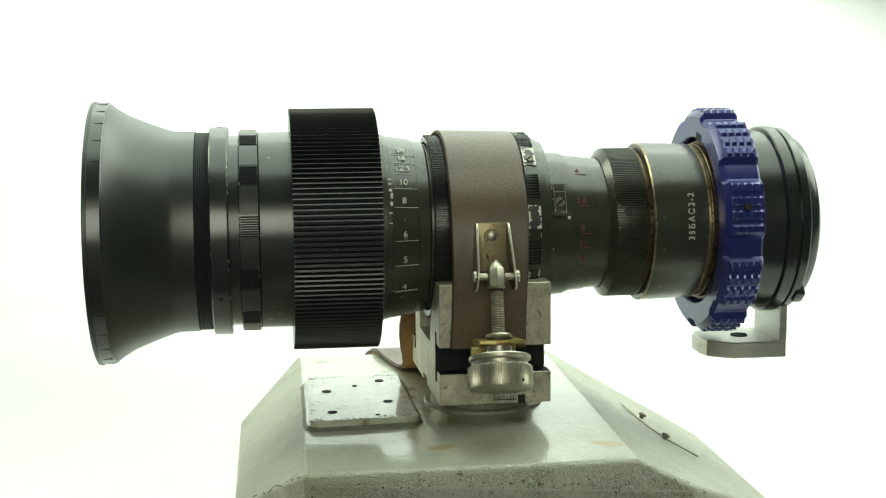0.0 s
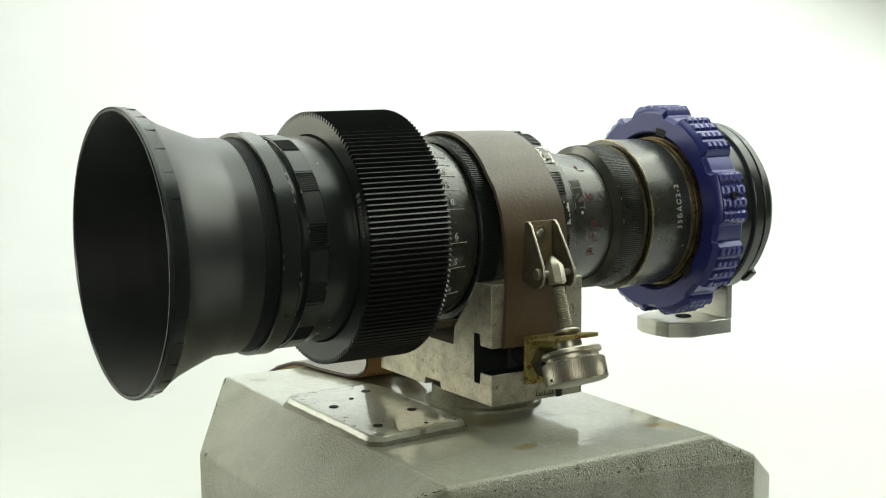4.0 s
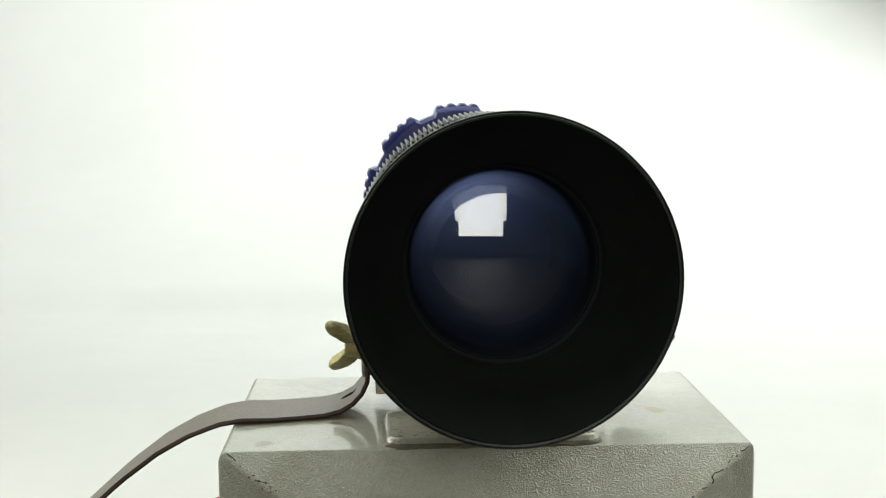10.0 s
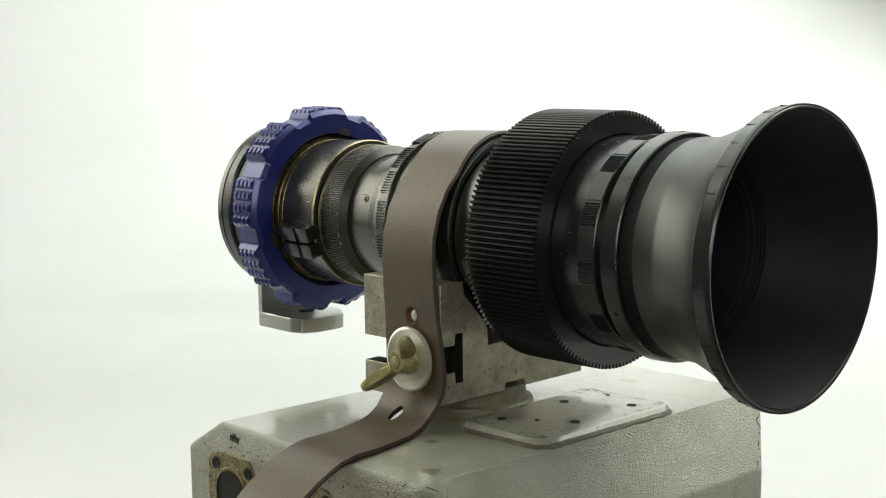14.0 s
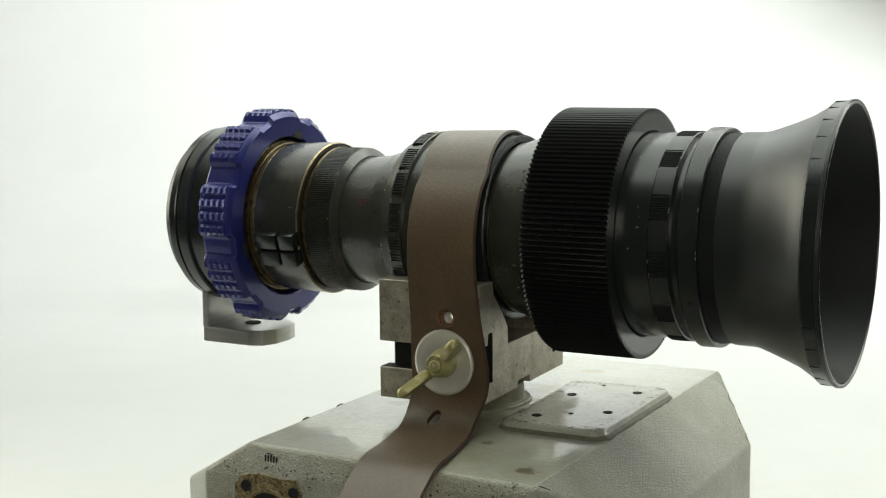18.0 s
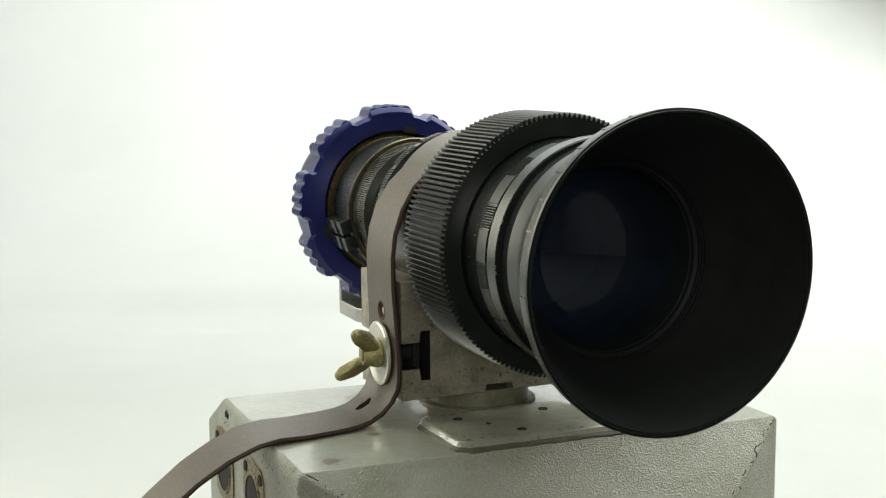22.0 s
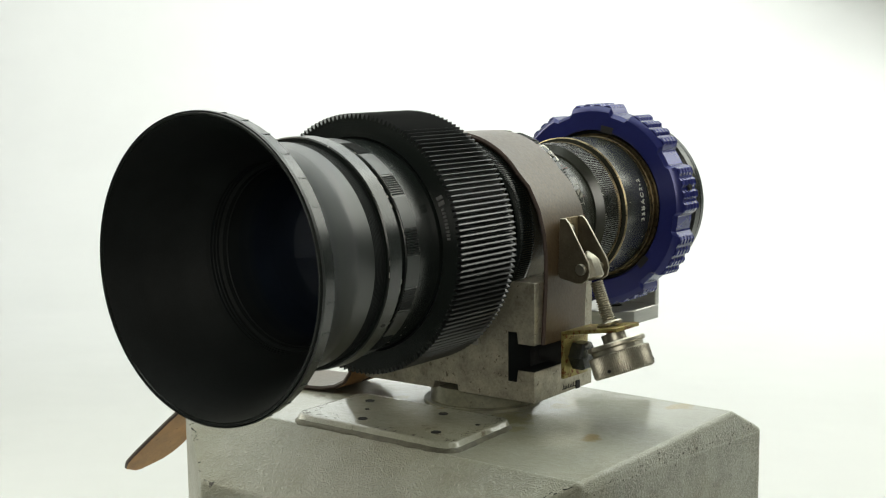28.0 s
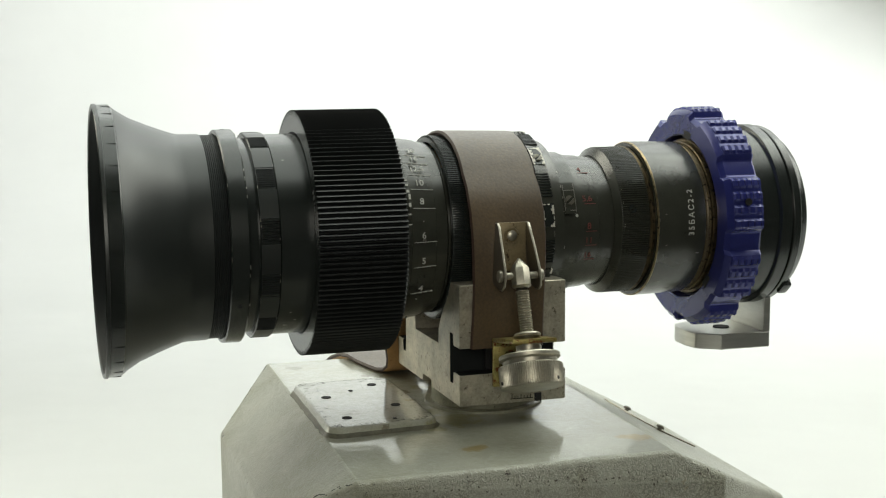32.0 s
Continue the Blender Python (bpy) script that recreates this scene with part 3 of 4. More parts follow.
    # two small screws and a bent wire on the rear slope
    for x, y in ((-0.0289, 0.1304), (0.024, 0.1342)):
        spot_at, out = tree.ray_cast(Vector((x, y, 0.2)), Vector((0, 0, -1)))[:2]
        part("screw", turned([(-0.002, 0.0016), (0.002, 0.0018), (0.0022, 0.0034), (0.0036, 0.0030), (0.0044, 0.0018), (0.0046, 0)], axis_frame(spot_at, out, (1, 0, 0)), 16), OILY, h)
    bm = bmesh.new()
    pts = [tree.ray_cast(Vector((x, y, 0.2)), Vector((0, 0, -1)))[0] + Vector((0, 0, lift)) for x, y, lift in ((-0.045, 0.1195, 0.0012), (0.0, 0.1275, 0.0005), (0.012, 0.132, 0.0005), (0.026, 0.139, 0.0008), (0.044, 0.154, 0.0018))]
    for a, b in zip(pts, pts[1:]):
        rod(bm, a, b, 0.0006, 8)
    part("wire", bm, STEEL, h)
    return h


# ---- the support block: steel, with a cradle and T-slots along both flanks ----


def build_block():
    b = thing("lens_support_block", -0.0488, "bare steel V-cradle block with T-slots, on a round boss", "bracket")
    half = [(0.0, -0.0135), (0.0282, -0.0135), (0.0282, -0.0008), (0.0365, 0.0095), (0.0520, 0.0250), (0.0520, 0.0345), (0.0742, 0.0345), (0.0742, -0.0086), (0.0605, -0.0086), (0.0605, 0.0), (0.0525, 0.0), (0.0525, -0.0355), (0.0605, -0.0355), (0.0605, -0.0268), (0.0742, -0.0268), (0.0742, -0.0483), (0.0105, -0.0483), (0.0105, -0.0425), (0.0, -0.0425)]
    outline = half[1:-1] + [(-x, z) for x, z in reversed(half[1:-1])]
    bm = bmesh.new()
    prism(bm, outline, -0.0378, 0.0387, pose(0, 0, 0, 0, 0, 2.1), 0.0005)
    bmesh.ops.triangulate(bm, faces=[f for f in bm.faces if len(f.verts) > 4])
    bm.normal_update()
    for f in bm.faces:                        # slot walls go matt black, the shade inside them put into the colour
        c = f.calc_center_median()
        f.material_index = int(0.0500 < abs(c.x) < 0.0732 and -0.0362 < c.z < 0.0006 and abs(f.normal.y) < 0.5)
    part("block_body", bm, [STEEL, BLACK_MATT], b, smooth=20)
    # engraved vernier scale, and a slot painted as a near-black block, at the foot of the flank
    bm = bmesh.new()
    for i in range(7):
        block(bm, (0.0741, 0.002 + i * 0.0022, -0.0455), (0.0744, 0.0024 + i * 0.0022, -0.0438 + (i % 3 == 0) * 0.0010), 0)
    block(bm, (0.0741, 0.001, -0.0458), (0.0744, 0.0175, -0.0453), 0)
    part("engraved_scale", bm, DARK, b, smooth=0)
    bm = bmesh.new()
    block(bm, (0.0736, 0.0185, -0.0484), (0.0745, 0.0235, -0.0425), 0.0003)
    part("index_slot", bm, DARK, b)
    # stamped marks on the far cheek
    bm = bmesh.new()
    for y, z, w, hh in ((0.0, 0.014, 0.007, 0.0012), (0.003, 0.006, 0.005, 0.0045), (0.0, -0.003, 0.004, 0.004)):
        block(bm, (-0.0745, y + 0.011, z), (-0.0741, y + 0.011 + w * 0.5, z + hh * 0.4), 0)
    part("stamped_mark", bm, DARK, b, smooth=0)
    return b


# ---- the lens ----


def lathe_part(name, profile, material, parent, label="", **k):
    return part(name, turned(profile, LENS, **k), material, parent, label)


def build_lens():
    lens = thing("cinema_lens", -0.019, "long black vintage anamorphic cinema lens with a flared hood", "camera lens")
    # hood
    hood_out = [(-0.2535, 0.0893), (-0.2505, 0.0868), (-0.2420, 0.0815), (-0.2300, 0.0765), (-0.2200, 0.0728), (-0.2135, 0.0706), (-0.2100, 0.0700), (-0.1968, 0.0698)]
    hood_in = [(-0.1968, 0.0585), (-0.2050, 0.0600), (-0.2200, 0.0690), (-0.2420, 0.0795), (-0.2646, 0.0880)]
    hood = lathe_part("hood", hood_out, GREYBLACK, lens, "flared metal hood with rubbed grey-black paint", seg=160)
    prof = [hood_in[0]]
    for i in range(28):                      # fine anti-glare grooves inside
        f = (i + 1) / 28
        s = -0.1968 + (-0.2646 + 0.1968) * f
        r = float(np.interp(-s, [-p[0] for p in hood_in], [p[1] for p in hood_in]))
        prof += [(s, r - 0.0004), (s - 0.0004, r)]
    part("hood_lining", turned(prof, LENS, 128), BLACK_MATT, hood, "ribbed matt black inside of the hood")
    rim = lathe_part("rim", [(-0.2642, 0.0880), (-0.2656, 0.0886), (-0.2658, 0.0899), (-0.2646, 0.0907), (-0.2545, 0.0901), (-0.2536, 0.0893)], BLACK, hood, seg=160)
    bm = bmesh.new()
    for i in range(32):
        a = 360 * i / 32 + 4
        strip_on_barrel(bm, -0.2606, -0.2545, 0.0901, a, a + 0.6, 0.0005, 1)
    part("rim_ribs", bm, BLACK, hood)
    lathe_part("rim_lip", [(-0.2640, 0.0901), (-0.2652, 0.0912), (-0.2632, 0.0914), (-0.2628, 0.0905)], GREYBLACK, hood, seg=160)
    # thread behind the hood
    prof = []
    for i in range(8):
        s = -0.1966 + i * 0.00124
        prof += [(s, 0.0688), (s + 0.0004, 0.0691), (s + 0.0008, 0.0691)]
    lathe_part("hood_thread", [(-0.1968, 0.0697), (-0.1967, 0.0680)] + prof + [(-0.1869, 0.0680), (-0.1868, 0.0700)], BLACK_MATT, lens, seg=96)
    ring = lathe_part("front_ring", [(-0.1868, 0.0690), (-0.1868, 0.0717), (-0.1860, 0.0725), (-0.1752, 0.0727), (-0.1742, 0.0718), (-0.1742, 0.0665), (-0.1673, 0.0662)], BLACK, lens, seg=128)
    for a in (-32, 90, 208):
        part("set_screw", turned([(0.0728, 0), (0.0728, 0.0014), (0.0720, 0.0017)], LENS @ Euler((0, -radians(a), 0)).to_matrix().to_4x4() @ Matrix.Translation((0, -0.1805, 0)) @ pose(0, 0, 0, 0, 0, -90), 10), DARK, ring)
    # grip ring with alternating plain and knurled facets
    grip = lathe_part("grip_ring", [(-0.1673, 0.0660), (-0.1673, 0.0690), (-0.1667, 0.0696), (-0.1549, 0.0696), (-0.1542, 0.0690), (-0.1542, 0.0680)], BLACK, lens, seg=96)
    for i in range(12):
        a = 30 * i + 3
        bm = bmesh.new()
        relief_patch(bm, -0.1664, -0.1550, 1, a, a + 11.5, 35, 0.0695, lambda i, j: (0.0, 0.0008, 0.0008, 0.0)[i % 4])
        part("knurl_pad", bm, BLACK_MATT, grip)
    for i in range(12):
        bm = bmesh.new()
        strip_on_barrel(bm, -0.1668, -0.1546, 0.0695, 30 * i + 15.5, 30 * i + 31.5, 0.0005, 4)
        part("grip_facet", bm, GREYBLACK, grip)
    lathe_part("front_barrel", [(-0.1542, 0.0680), (-0.1536, 0.0686), (-0.1260, 0.0686)], BLACK, lens, seg=128)
    # focus gear
    n = 146

    def tooth(j, a):
        return (0.0, 0.15, 0.9, 1.0)[j % 4]
    gear = lathe_part("focus_gear", [(-0.1300, 0.0686), (-0.1318, 0.0700), (-0.1321, 0.0790), (-0.1321, 0.0815, 0), (-0.1321, 0.0848, 1), (-0.0732, 0.0848, 1), (-0.0732, 0.0815, 0), (-0.0732, 0.0680)], [RUBBER, BLACK], lens, "black geared focus ring with long straight teeth", seg=n * 4, wave=lambda j, a: 0.0036 * tooth(j, a))
    for poly in gear.data.polygons:
        poly.material_index = 1 if abs(poly.normal.y) > 0.9 else 0
    bm = bmesh.new()                          # worn maker's mark on the front face: plain bars
    for r0, r1, a0, a1 in ((0.0735, 0.0785, 23.0, 25.0), (0.0735, 0.0785, 25.8, 27.6)):
        face_patch(bm, -0.1324, r0, r1, a0, a1)
    for i in range(9):
        face_patch(bm, -0.1324, 0.0742, 0.0768, 20.5 - i * 1.75, 21.6 - i * 1.75)
    part("printed_mark", bm, WORN_INK, gear, "faded white maker's mark, as bars", smooth=0)
    # distance scale
    scale = lathe_part("distance_scale_ring", [(-0.0735, 0.0668), (-0.0690, 0.0666), (-0.0686, 0.0656), (-0.0660, 0.0654), (-0.0655, 0.0648), (-0.0480, 0.0622), (-0.0475, 0.0612), (-0.0400, 0.0604), (-0.0385, 0.0590), (-0.0372, 0.0590)], PATINA, lens, "black tapered ring with white distance figures", seg=128)
    for text, a, size in (("20", 61, 0.0062), ("16", 53.5, 0.0062), ("12,5", 44.5, 0.0062), ("10", 34.5, 0.0064), ("8", 22.5, 0.0062), ("6", 2.2, 0.0062), ("5", -13.4, 0.0062), ("4", -32.5, 0.0062)):
        part("numeral", letters(text, size, on_barrel(-0.0573, 0.0645, a)), WHITE_INK, scale, smooth=0)
        bm = bmesh.new()
        for k in range(4):
            s = -0.0640 + 0.004 * k
            strip_on_barrel(bm, s, s + 0.004, 0.0646 - 0.000594 * k, a - 4.1, a - 3.85, 0.0001, 1)
        part("tick", bm, WHITE_INK, scale, smooth=0)
    for a, w in ((29, 1.6), (25.5, 3.2), (20.5, 2.4), (36, 1.0), (33, 1.2), (15, 0.8), (9, 0.6)):
        bm = bmesh.new()
        strip_on_barrel(bm, -0.0684 + 0.0006 * w, -0.0660 + 0.0003 * w, 0.0652, a - w / 2, a + w / 2, 0.0008, 2)
        part("paint_chip", bm, WHITE_INK, scale, smooth=0)
    lathe_part("fine_knurled_ring", [(-0.0372, 0.0605), (-0.0372, 0.0638), (-0.0364, 0.0652, 1), (-0.0225, 0.0652, 1), (-0.0218, 0.0640)], BLACK, lens, "finely knurled ring with rubbed edges", seg=1000, wave=lambda j, a: 0.0010 * (j % 4 in (1, 2)))
    lathe_part("main_barrel", [(-0.0220, 0.0642), (0.0256, 0.0638)], PATINA, lens, seg=96)
    back = lathe_part("rear_knurled_ring", [(0.0255, 0.0630), (0.0255, 0.0658), (0.0260, 0.0664), (0.0346, 0.0656), (0.0351, 0.0630), (0.0400, 0.0622), (0.0408, 0.0602), (0.0446, 0.0597), (0.0451, 0.0585), (0.0453, 0.0505)], PATINA, lens, seg=128)
    chance = random.Random(8)
    for i in range(18):
        bm = bmesh.new()
        a = 20 * i + 2
        if i % 2:
            relief_patch(bm, 0.0260, 0.0350, 1, a, a + 15, 33, 0.0656, lambda i, j: (0.0, 0.0013, 0.0013, 0.0)[i % 4])
            part("knurl_pad", bm, BLACK, back)
        else:
            if a < 110 or a > 250:
                strip_on_barrel(bm, 0.0261, 0.0349, 0.0656, a + 2, a + 16, 0.0010, 4)
                plain = part("plain_pad", bm, BLACK, back)
                bm = bmesh.new()
                for k in range(26):              # its edges rubbed through to bright metal
                    w, f = chance.choice((0.0, 0.0005, 0.0009, 0.0014, 0.0022)), a + 2 + 14 * (k // 2) / 13
                    if w:
                        s0 = 0.0262 if k % 2 else 0.0348 - w
                        strip_on_barrel(bm, s0, s0 + w, 0.0666, f, f + 1.15, 0.00015, 1)
                for f in (a + 2, a + 15.1):
                    for k in range(6):
                        if chance.random() < 0.6:
                            strip_on_barrel(bm, 0.0262 + 0.00143 * k, 0.0276 + 0.00143 * k, 0.0666, f, f + chance.uniform(0.4, 1.6), 0.0002, 1)
                part("rubbed_edge", bm, RUBBED, plain, "edge rubbed through to bright metal", smooth=0)
            else:
                relief_patch(bm, 0.0260, 0.0350, 1, a, a + 17, 37, 0.0656, lambda i, j: (0.0, 0.0013, 0.0013, 0.0)[i % 4])
                part("knurl_pad", bm, BLACK, back)
    m = LENS @ Euler((0, -radians(49), 0)).to_matrix().to_4x4() @ Matrix.Translation((0, 0.0305, 0)) @ pose(0, 0, 0, 0, 0, -90)
    part("index_screw", slotted_screw(m, 0.0666, 0.0030), OILY, back)
    # iris section
    iris = lathe_part("iris_ring", [(0.0446, 0.0500), (0.0456, 0.0516), (0.0600, 0.0510), (0.0603, 0.0500), (0.0635, 0.0497), (0.0638, 0.0489), (0.0755, 0.0480), (0.0760, 0.0474), (0.0885, 0.0467), (0.0898, 0.0455)], PATINA, lens, "black iris ring with red aperture figures", seg=128)
    for text, a in (("4", 55), ("5.6", 25), ("8", 2), ("11", -10), ("16", -23), ("42", 159)):
        far = a > 90
        bm = letters(text, 0.0062, on_barrel(0.0675, 0.0489, a, flip=-1 if far else 1))
        strip_on_barrel(bm, 0.0650, 0.0735, 0.0484, a - 4.4, a - 3.9, 0.0004, 1)
        part("numeral", bm, RED_INK, iris, smooth=0)
    m = LENS @ Euler((0, -radians(21), 0)).to_matrix().to_4x4() @ Matrix.Translation((0, 0.0500, 0)) @ pose(0, 0, 0, 0, 0, -90)
    part("index_plate", strip_on_barrel(bmesh.new(), 0.0452, 0.0548, 0.0515, 12, 34, 0.0075, 10), PATINA, iris, "raised index plate")
    part("index_screw", slotted_screw(m, 0.0592, 0.0034), OILY, iris)
    bm = bmesh.new()
    for s0, s1, a0, a1 in ((0.0461, 0.0464, 14, 32), (0.0540, 0.0543, 13, 33), (0.0461, 0.0540, 28, 28.4), (0.0500, 0.0540, 14, 14.4)):
        strip_on_barrel(bm, s0, s1, 0.0590, a0, a1, 0.0002, 4)
    part("engraved_line", bm, WORN_METAL, iris, smooth=0)
    part("index_dot", turned([(0.0, 0.0012), (0.0004, 0.0010), (0.0004, 0)], LENS @ Euler((0, -radians(11), 0)).to_matrix().to_4x4() @ Matrix.Translation((0.0510, 0.0575, 0)) @ pose(0, 0, 0, 0, 0, -90), 12), WHITE_INK, iris)
    grip2 = lathe_part("iris_grip", [(0.0880, 0.0445), (0.0872, 0.0478), (0.0910, 0.0534), (0.0920, 0.0537, 1), (0.1122, 0.0537, 1), (0.1130, 0.0520)], PATINA, lens, "knurled iris grip with a slotted screw", seg=800, wave=lambda j, a: 0.0013 * (j % 4 in (1, 2)))
    m = LENS @ Euler((0, -radians(14), 0)).to_matrix().to_4x4() @ Matrix.Translation((0, 0.0990, 0)) @ pose(0, 0, 0, 0, 0, -90)
    part("index_screw", slotted_screw(m, 0.0531, 0.0030), BLACK, grip2)
    lathe_part("brass_ring", [(0.1122, 0.0518), (0.1130, 0.0534), (0.1136, 0.0540), (0.1142, 0.0538), (0.1146, 0.0522), (0.1165, 0.0520)], DARK_BRASS, lens, "tarnished brass ring", seg=128)
    barrel = lathe_part("rear_barrel", [(0.1163, 0.0530), (0.1166, 0.0562), (0.1174, 0.0571), (0.1374, 0.0567), (0.1545, 0.0561), (0.1552, 0.0552), (0.1556, 0.0540)], PATINA, lens, "black barrel with an engraved lens name", seg=128)
    lathe_part("worn_edge", [(0.1165, 0.0563), (0.1172, 0.0572), (0.1176, 0.0572)], BRASS, barrel, "edge rubbed through to brass", seg=128)
    part("engraved_name", letters("35\u0411\u0410\u04212-2", 0.0062, on_barrel(0.1432, 0.0566, 9.5, turn=90), 1.3), WHITE_INK, barrel, smooth=0)
    for k, (s0, s1, r) in enumerate(((0.1552, 0.1576, 0.0556), (0.1578, 0.1598, 0.0547), (0.1600, 0.1640, 0.0562), (0.1642, 0.1690, 0.0582))):
        lathe_part("mount_ring", [(s0, r - 0.003), (s0, r - 0.0006), (s0 + 0.0005, r), (s1 - 0.0004, r), (s1, r - 0.003)], BRASS if k < 2 else DARK_BRASS, lens, "tarnished brass mount ring", seg=128)
    lathe_part("mount_throat", [(0.1650, 0.0540), (0.1692, 0.0560), (0.1700, 0.0610)], BLACK_MATT, lens, seg=64)
    # driving lug on the far side
    m = LENS @ Euler((0, -radians(197), 0)).to_matrix().to_4x4()
    for s0, s1 in ((0.1165, 0.1292), (0.1315, 0.1500)):
        for z0, z1 in ((-0.0125, -0.0010), (0.0010, 0.0125)):
            bm = bmesh.new()
            block(bm, (0.052, s0, z0), (0.0640, s1, z1), 0.0008, m)
            part("lug", bm, BLACK, barrel)
    # edges rubbed bright in short dashes
    rnd, wear = random.Random(11), bmesh.new()
    for s, r, count in ((-0.1865, 0.0722, 10), (-0.1747, 0.0724, 14), (-0.1668, 0.0696, 34), (-0.1550, 0.0696, 34), (0.0261, 0.0663, 40), (0.0346, 0.0656, 44), (0.0446, 0.0597, 18), (0.0925, 0.0530, 14), (0.1176, 0.0571, 12), (0.1540, 0.0561, 8)):
        for i in range(count):
            a, w = rnd.uniform(0, 360), rnd.uniform(0.3, 2.6)
            d = rnd.uniform(-0.0002, 0.0003)
            strip_on_barrel(wear, s + d, s + d + rnd.uniform(0.0002, 0.0005), r, a, a + w, 0.00012, 2)
    # fine scratches on the barrels
    for i in range(46):
        s, r = rnd.choice(((-0.147, 0.0686), (-0.140, 0.0686), (0.125, 0.0570), (0.145, 0.0563), (-0.060, 0.0642)))
        a, d = rnd.uniform(0, 360), rnd.uniform(-0.004, 0.004)
        strip_on_barrel(wear, s + d, s + d + rnd.uniform(0.0003, 0.0026), r + (0.0006 if s == -0.060 else 0.0), a, a + rnd.uniform(0.1, 0.5), 0.00012, 1)
    tagged(part("wear_marks", wear, WORN_METAL, lens, smooth=0), "bright rubbed edges and fine scratches", kind="stuff")
    # glass and what lies behind it
    part("front_glass", turned([(-0.1930 + 0.16 - math.sqrt(0.16 ** 2 - r * r), r) for r in np.linspace(0.0555, 0.0, 24)], LENS, 96), GLASS_OUT, lens, "coated convex front glass", smooth=180)
    part("middle_glass", turned([(-0.1860 + 0.15 - math.sqrt(0.15 ** 2 - r * r), r) for r in np.linspace(0.0400, 0.0, 24)], LENS, 96), GLASS_MID, lens, "coated middle glass", smooth=180)
    part("inner_glass", turned([(-0.1800 + 0.33 - math.sqrt(0.33 ** 2 - r * r), r) for r in np.linspace(0.0535, 0.0, 24)], LENS, 96), GLASS_IN, lens, "blue-coated inner glass", smooth=180)
    part("rear_glass", turned([(-0.1690 - 0.36 + math.sqrt(0.36 ** 2 - r * r), r) for r in np.linspace(0.0520, 0.0, 24)], LENS, 96), GLASS_REAR, lens, "teal-coated rear glass", smooth=180)
    lathe_part("glass_seat", [(-0.1975, 0.0590), (-0.1960, 0.0566), (-0.1930, 0.0562), (-0.1925, 0.0556), (-0.1800, 0.0552), (-0.1740, 0.0536), (-0.1640, 0.0500), (-0.1500, 0.0460), (-0.1100, 0.0400), (-0.1080, 0)], BLACK_MATT, lens, "black ring that holds the front glass", seg=96)
    return lens


def face_patch(bm, s, r0, r1, a0, a1):
    a0, a1 = radians(a0), radians(a1)
    bm.faces.new([bm.verts.new(LENS @ Vector((r * math.cos(a), s, r * math.sin(a)))) for r, a in ((r0, a0), (r1, a0), (r1, a1), (r0, a1))])


def slotted_screw(m, level, r):
    """A flat screw head with a slot; level is the height of its seat along local y."""
    bm = bmesh.new()
    for side in (-1, 1):
        pts = [(r * math.cos(a), r * math.sin(a)) for a in np.linspace(radians(14), radians(166), 10)]
        a = [bm.verts.new(m @ pose(0, 0, 0, 0, 40) @ Vector((x, level - 0.001, side * z))) for x, z in pts]
        b = [bm.verts.new(m @ pose(0, 0, 0, 0, 40) @ Vector((x * 0.9, level + 0.0011, side * z))) for x, z in pts]
        bm.faces.new(b)
        for i in range(len(a)):
            j = (i + 1) % len(a)
            bm.faces.new((a[i], a[j], b[j], b[i]))
    return bm


# ---- the mount adapter behind the lens ----


